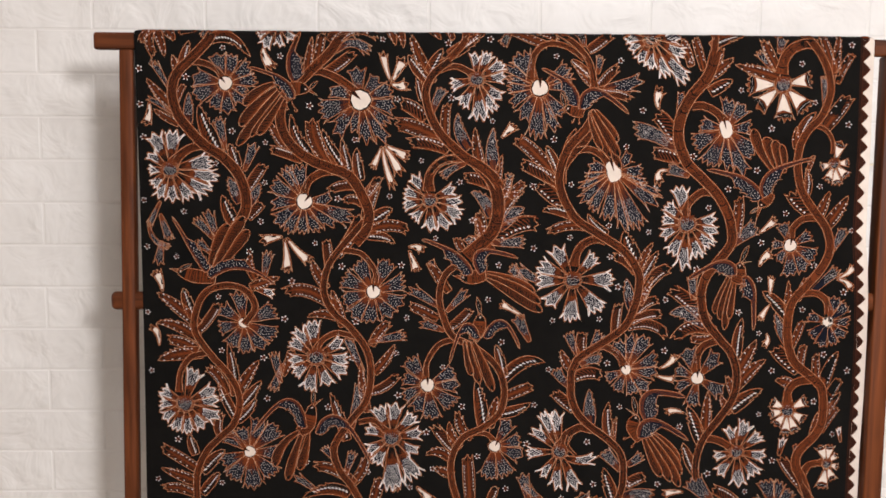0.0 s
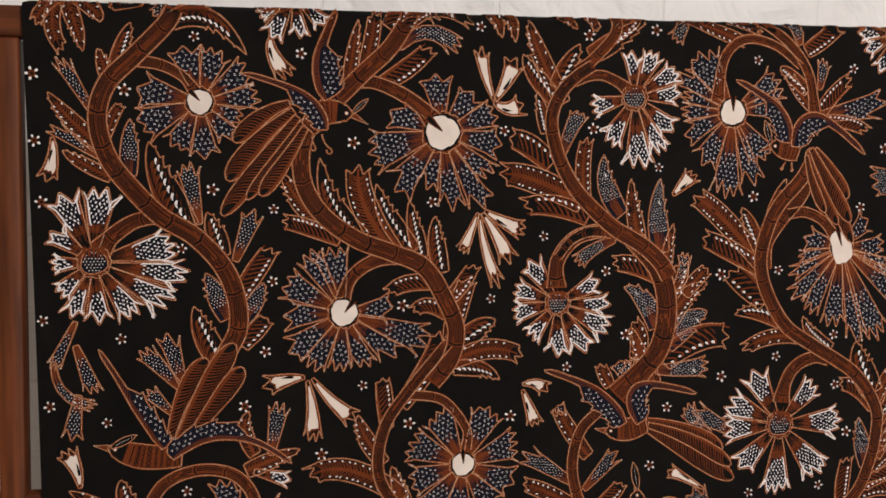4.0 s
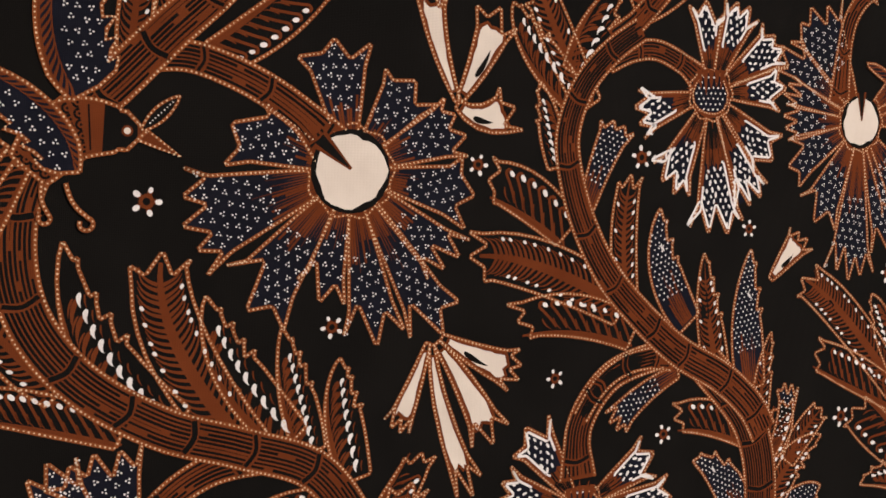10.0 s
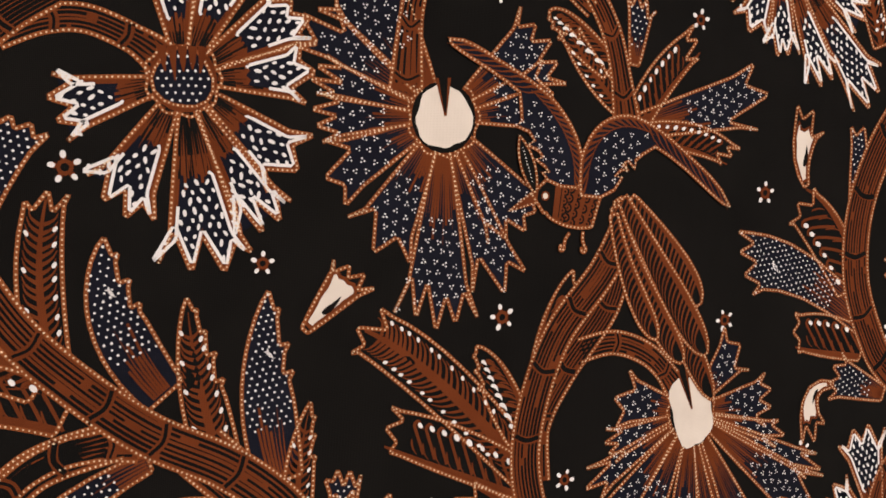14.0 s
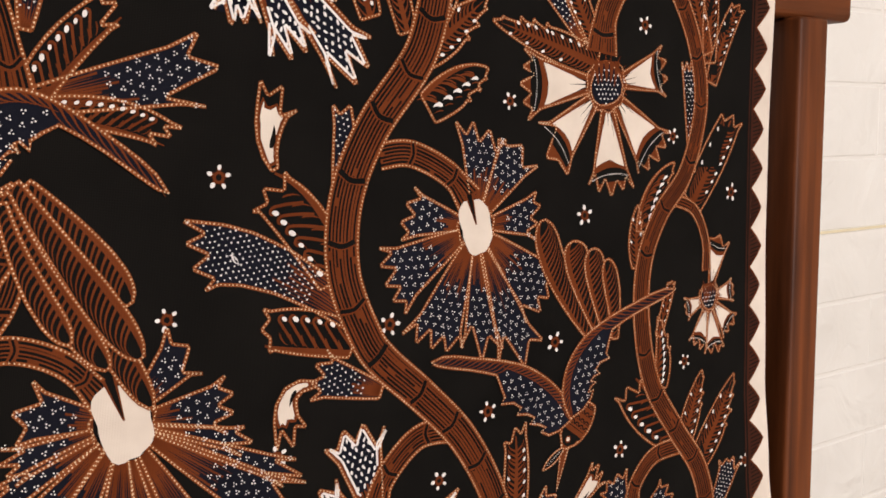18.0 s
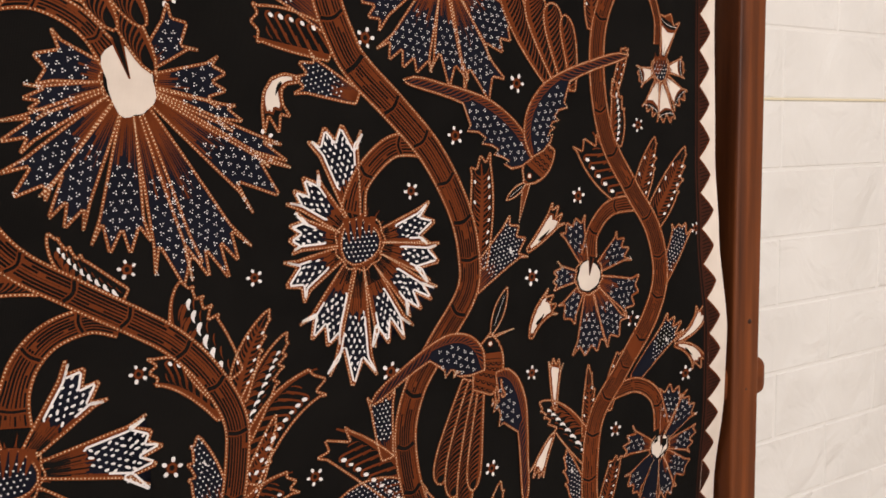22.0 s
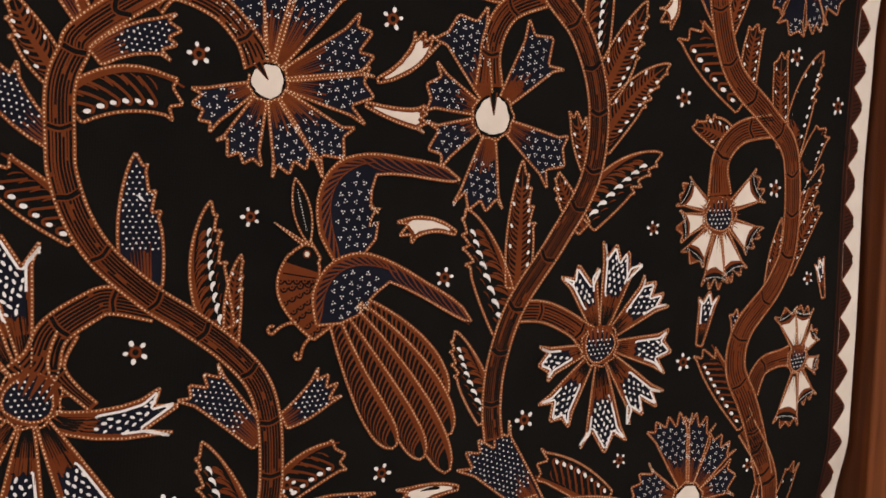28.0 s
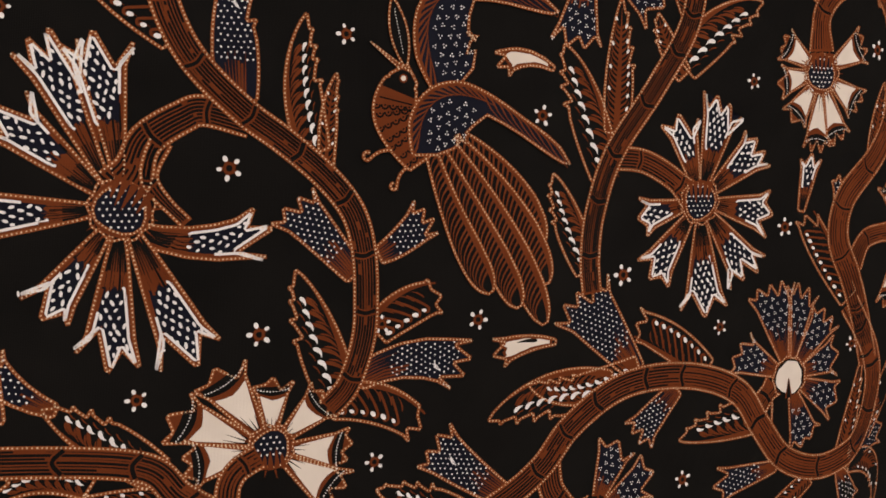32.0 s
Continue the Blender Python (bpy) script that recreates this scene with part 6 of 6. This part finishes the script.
bird((725.3, 562.6), (721.9, 577.3), (733.9, 596.8), (711, 548.5),
     [((744.3, 567.2), (745.8, 529.1), (799.2, 531.2), 24, 1), ((733.9, 594.1), (751.8, 570.9), (806.2, 597.9), 22, 1)],
     [((754, 586.8), (779.2, 608.3), (792.1, 634), 5), ((750.2, 588.1), (778.8, 618.9), (795.3, 651.4), 5.6), ((745.9, 589.3), (773.1, 627.2), (794.6, 669.5), 6.1), ((741.1, 591), (764.1, 628.9), (781.2, 661.1), 5.5), ((737.9, 592.3), (750.8, 624.8), (767, 653.8), 5.6)], (720.1, 529.6), [((720.5, 592.1), (709.9, 596.2)), ((726.6, 599.3), (722.2, 607.7))])
leaf('w-', 823.8, 597.0, 813.4, 569.2, 803.4, 546.2, 9.2)
leaf('d+', 656.3, 568.9, 655.2, 546.0, 654.7, 520.7, 8.4)
leaf('w+', 686.4, 588.4, 682.1, 565.5, 684.3, 540.2, 7.3)
leaf('x', 629.6, 547.5, 614.7, 535.1, 601.4, 523.2, 8.0)
leaf('v', 624.9, 487.3, 617, 474.6, 611.6, 460.5, 6.1)
leaf('c', 797.5, 555.8, 783, 551.6, 769.8, 555.6, 5.4)
petal('W', 945.1, 618.5, 950.3, 593.2, 7, 0)
petal('W', 1040, 599.9, 1035.8, 578.8, 4.6, 0)
leaf('x', 976.2, 663.4, 959.7, 641.6, 948.1, 624.3, 7.9)
leaf('d', 974.6, 636.1, 971.6, 620.0, 971.8, 604.4, 5.4)
leaf('v', 994.2, 590.0, 997.3, 574.4, 1001.4, 555.7, 5.1)
leaf('v-', 867.0, 553.3, 857.8, 540.6, 853.5, 528.9, 5.0)
leaf('w-', 814.8, 641.9, 805.3, 621.5, 798.4, 603.2, 7.2)
stem(10.1, 10.3, 828.5, 595.1, 846.1, 596.3, 862.8, 604, 874.9, 613.6)
flower('W', 880.1, 615.5, 9.6, None, 846.2, 622.6, 852.5, 650.5, 884.9, 670.7, 912.9, 653, 924.2, 622.9, 916.3, 588.7, 892.9, 567.1, 866.9, 575.9)
stem(13.2, 10.9, 980.5, 670.7, 997.6, 695.4, 1003.5, 715.7, 998.4, 736.9, 986.9, 750.4, 963.6, 757.3, 939.4, 749.8, 922.6, 730.8, 908.5, 712.5, 885.9, 702.6, 857.9, 699.6, 832.9, 704, 809.1, 718.9, 794.1, 735.8, 775.1, 748.6, 748, 760.1, 722.3, 764.7, 693.2, 762.7, 668, 755.2, 650.8, 740.7, 632.2, 727.5, 616.5, 713.4, 568, 706, 551.4, 707.2, 528.9, 697.3)
flower('d', 940.8, 707.3, 9.3, 90, 906.1, 691.1, 926.3, 659.2, 948.3, 660.5, 965.9, 675.6, 973.8, 697.3, 973.8, 722.8, 953.4, 742.2)
flower('d', 821.6, 763.9, 9.8, -60, 790.7, 770.7, 806.8, 786.2, 831.1, 791, 848.4, 786.5, 858.7, 771.2, 855, 747.2, 835.8, 729.1)
flower('c', 667.8, 712.4, 8.4, 90, 629.4, 695.5, 646.9, 679.3, 669.2, 684.9, 691.5, 693.5, 700.8, 717.3, 697, 735, 634, 715.4)
stem(12, 12.4, 797.6, 734.9, 800, 748.2, 811, 762.7)
stem(8.6, 9.7, 661.4, 756.1, 657.1, 749.9, 653.3, 743.7, 650.9, 737.1, 649.9, 730.9, 651.1, 724.3, 655.1, 719.1, 663.2, 714.9)
petal('b', 842, 692, 811.3, 656.1, 17, 0)
leaf('x', 883.0, 696.1, 865.2, 682.9, 844.9, 673.3, 8.1)
leaf('w', 840.5, 695.9, 811.8, 702.1, 788.2, 696.8, 7.2)
leaf('w-', 824.8, 703.0, 797.3, 703.0, 768.4, 711.0, 10.1)
leaf('d', 867.2, 708.3, 857.4, 717.1, 846.2, 728.4, 8.6)
leaf('w', 924.5, 725.5, 899.1, 727.2, 873.1, 732.3, 9.0)
petal('b', 929.6, 753.9, 894.2, 758.9, 9.5, 0)
leaf('v', 954.4, 763.9, 943.3, 771.1, 928.1, 780.4, 5.1)
petal('b', 979.5, 762.9, 989.6, 782.6, 10.1, 0)
leaf('v', 989.3, 758.7, 1010.9, 764.6, 1016.4, 789, 6.7)
petal('b', 989.1, 753.7, 1016.5, 742.5, 9.6, 0)
leaf('v', 980.1, 748.3, 987.1, 727.4, 991.8, 703.2, 5.1)
leaf('v', 1000.9, 742.4, 1014.3, 721.1, 1022.8, 699.1, 5.9)
leaf('d', 771.6, 744.5, 754.6, 731.9, 739.5, 718.7, 10.3)
leaf('w+', 756.6, 756.8, 735.7, 745.2, 714.7, 736.3, 8.1)
petal('b', 710.5, 760.7, 707.2, 751.4, 5.3, 0)
leaf('f', 631.2, 728.3, 612.1, 728.4, 596.8, 727.4, 6.2)
leaf('v', 658, 758.4, 635.8, 750.9, 611.3, 759.3, 6.5)
leaf('c', 859.2, 794.2, 879.5, 785.7, 897.2, 781.1, 8.2)
leaf('c', 961.7, 806.8, 965.1, 795.9, 970.7, 789.6, 8.5)
leaf('c', 800.6, 678.5, 784.5, 678.3, 768.1, 682.6, 6.2)
leaf('v', 758.7, 779.3, 769.6, 767.9, 783.5, 756.8, 6.4)
leaf('d', 716.8, 634.5, 725.9, 629.2, 737.2, 619.4, 7.7)
leaf('x', 715.9, 666.2, 727.4, 658.5, 741.9, 654.5, 8.2)
leaf('w-', 695.9, 690.9, 687.5, 666.6, 679.4, 641.9, 9.0)
leaf('d', 709.6, 686.1, 730.1, 680.6, 754.8, 686.3, 10.1)
leaf('x', 697.1, 696.9, 714.6, 698.7, 732.3, 710.4, 8.2)
petal('W', 620.4, 622.3, 669.2, 623.6, 10, 5.4)
stem(10, 13.4, 661.3, 582.5, 643.8, 577.7, 635.1, 580.3, 621.9, 589, 616.8, 600.7, 612.5, 606.8)
stem(8, 2.9, 627.2, 589.5, 622.8, 604.3, 636.1, 620.6)
leaf('w+', 619.5, 714.6, 601.3, 700.3, 583.8, 688.4, 7.9)
petal('b', 584.6, 686.2, 561, 664.6, 8.1, -3.1)
leaf('w', 594.7, 718.7, 579.1, 714, 563.7, 722.5, 4.9)
floret(761, 665.6, 4.1, 0.4)
stem(12.9, 9.4, 917.2, 729.5, 922.2, 719.4, 930.6, 710.2)
leaf('d+', 518.0, 274.2, 535.3, 258.4, 552.0, 250.0, 10.3)
leaf('v', 323.5, 262.0, 329.1, 238.0, 338.1, 215.5, 8.3)
leaf('d-', 714.6, 393.3, 709.5, 373.0, 706.0, 353.5, 7.6)
leaf('d', 657.0, 457.8, 662.9, 444.9, 669.1, 431.8, 6.7)
leaf('d', 636.1, 466.3, 627.0, 448.3, 621.4, 432.4, 7.2)
leaf('d', 643.3, 480.8, 656.3, 474.4, 672.3, 473.6, 7.6)
leaf('d-', 823.4, 416.4, 799.5, 403.7, 772.9, 405.2, 12.3)
leaf('d', 805.9, 380.3, 804.4, 366.4, 803.0, 347.3, 7.0)
leaf('d', 988.0, 366.7, 1002.7, 352.1, 1019.1, 336.1, 7.8)
leaf('v', 692.3, 594.9, 693.3, 578.0, 696.6, 562.6, 3.4)
leaf('d', 701.6, 640.3, 689.5, 626.4, 677.3, 613.4, 9.3)
leaf('v', 831.2, 578.2, 832.2, 553.7, 833.0, 524.0, 7.2)
leaf('v+', 1010.4, 581.3, 1021.9, 562.7, 1033.9, 549.6, 5.6)
leaf('d', 773.4, 162.5, 740.7, 141.5, 710.1, 136.5, 12.5)
leaf('d', 864.4, 297.4, 880.1, 284.8, 895.5, 273.6, 11.4)

# ---- bricks of the wall, last ----
def brick_mesh(seed):
    rng = random.Random(seed)
    bm = bmesh.new()
    nx, nz = 8, 4
    grid = []
    w, h, d = BRICK - 0.0012, COURSE - 0.0011, 0.0012
    for j in range(nz + 1):
        row = []
        for i in range(nx + 1):
            a, b = i / nx, j / nz
            rimmed = i in (0, nx) or j in (0, nz)
            row.append(bm.verts.new(((a - 0.5) * w * 0.974, -d + (0.0003 if rimmed else rng.uniform(-0.00015, 0.00015)), (b - 0.5) * h * 0.938)))
        grid.append(row)
    for j in range(nz):
        for i in range(nx):
            bm.faces.new((grid[j][i], grid[j][i + 1], grid[j + 1][i + 1], grid[j + 1][i]))
    loop = grid[0] + [grid[j][nx] for j in range(1, nz + 1)] + grid[nz][-2::-1] + [grid[j][0] for j in range(nz - 1, 0, -1)]
    low = [bm.verts.new((v.co.x / 0.974, 0.0005, v.co.z / 0.938)) for v in loop]
    for k in range(len(loop)):
        bm.faces.new((loop[k], low[k], low[(k + 1) % len(loop)], loop[(k + 1) % len(loop)]))
    me = bpy.data.meshes.new("brick")
    bm.to_mesh(me)
    bm.free()
    me.materials.append(M_BRICK)
    for p in me.polygons:
        p.use_smooth = False
    return me


BRICKS = [brick_mesh(k) for k in range(8)]
rng = random.Random(5)
rest_v, rest_f = [], []
for j in range(-24, 13):
    z = JOINT_Z + (j + 0.5) * COURSE
    for i in range(-12, 20):
        x = JOINT_X + (i + (0.5 if j % 2 else 0.0)) * BRICK + BRICK / 2
        if x > 0.9 and j < -3:
            x += BRICK / 2  # another panel, hung half a brick over
        if x < -2.2 + BRICK / 2 or x > 3.4 - BRICK / 2 or z > 2.66 or z < 0.05:
            continue
        near = -0.62 < x < 2.2 and 0.92 < z < 1.95
        me = BRICKS[rng.randrange(8)]
        if near:
            ob = new("brick", me)
            ob.parent = wall_north
            ob.location = (x, WALL_Y, z)
            ob.scale = (rng.choice((1, -1)), 1, rng.choice((1, -1)))
        else:
            k = len(rest_v)
            rest_v += [(v.co.x + x, v.co.y + WALL_Y, v.co.z + z) for v in me.vertices]
            rest_f += [tuple(q + k for q in p.vertices) for p in me.polygons]
me = bpy.data.meshes.new("far_bricks")
me.from_pydata(rest_v, [], rest_f)
me.materials.append(M_BRICK)
far = new("far_bricks", me)
far.parent = wall_north
far["kind"] = "stuff"

# the seam between two panels, filled with yellowed glue
bm = slab(1.1, 3.38, WALL_Y - 0.0022, WALL_Y + 0.002, JOINT_Z - 3 * COURSE - 0.0011, JOINT_Z - 3 * COURSE + 0.0011)
part("panel_seam", bm, material("yellowed_glue", (0.76, 0.68, 0.5), 0.7)[0], wall_north, "thin yellowed glue line between panels")
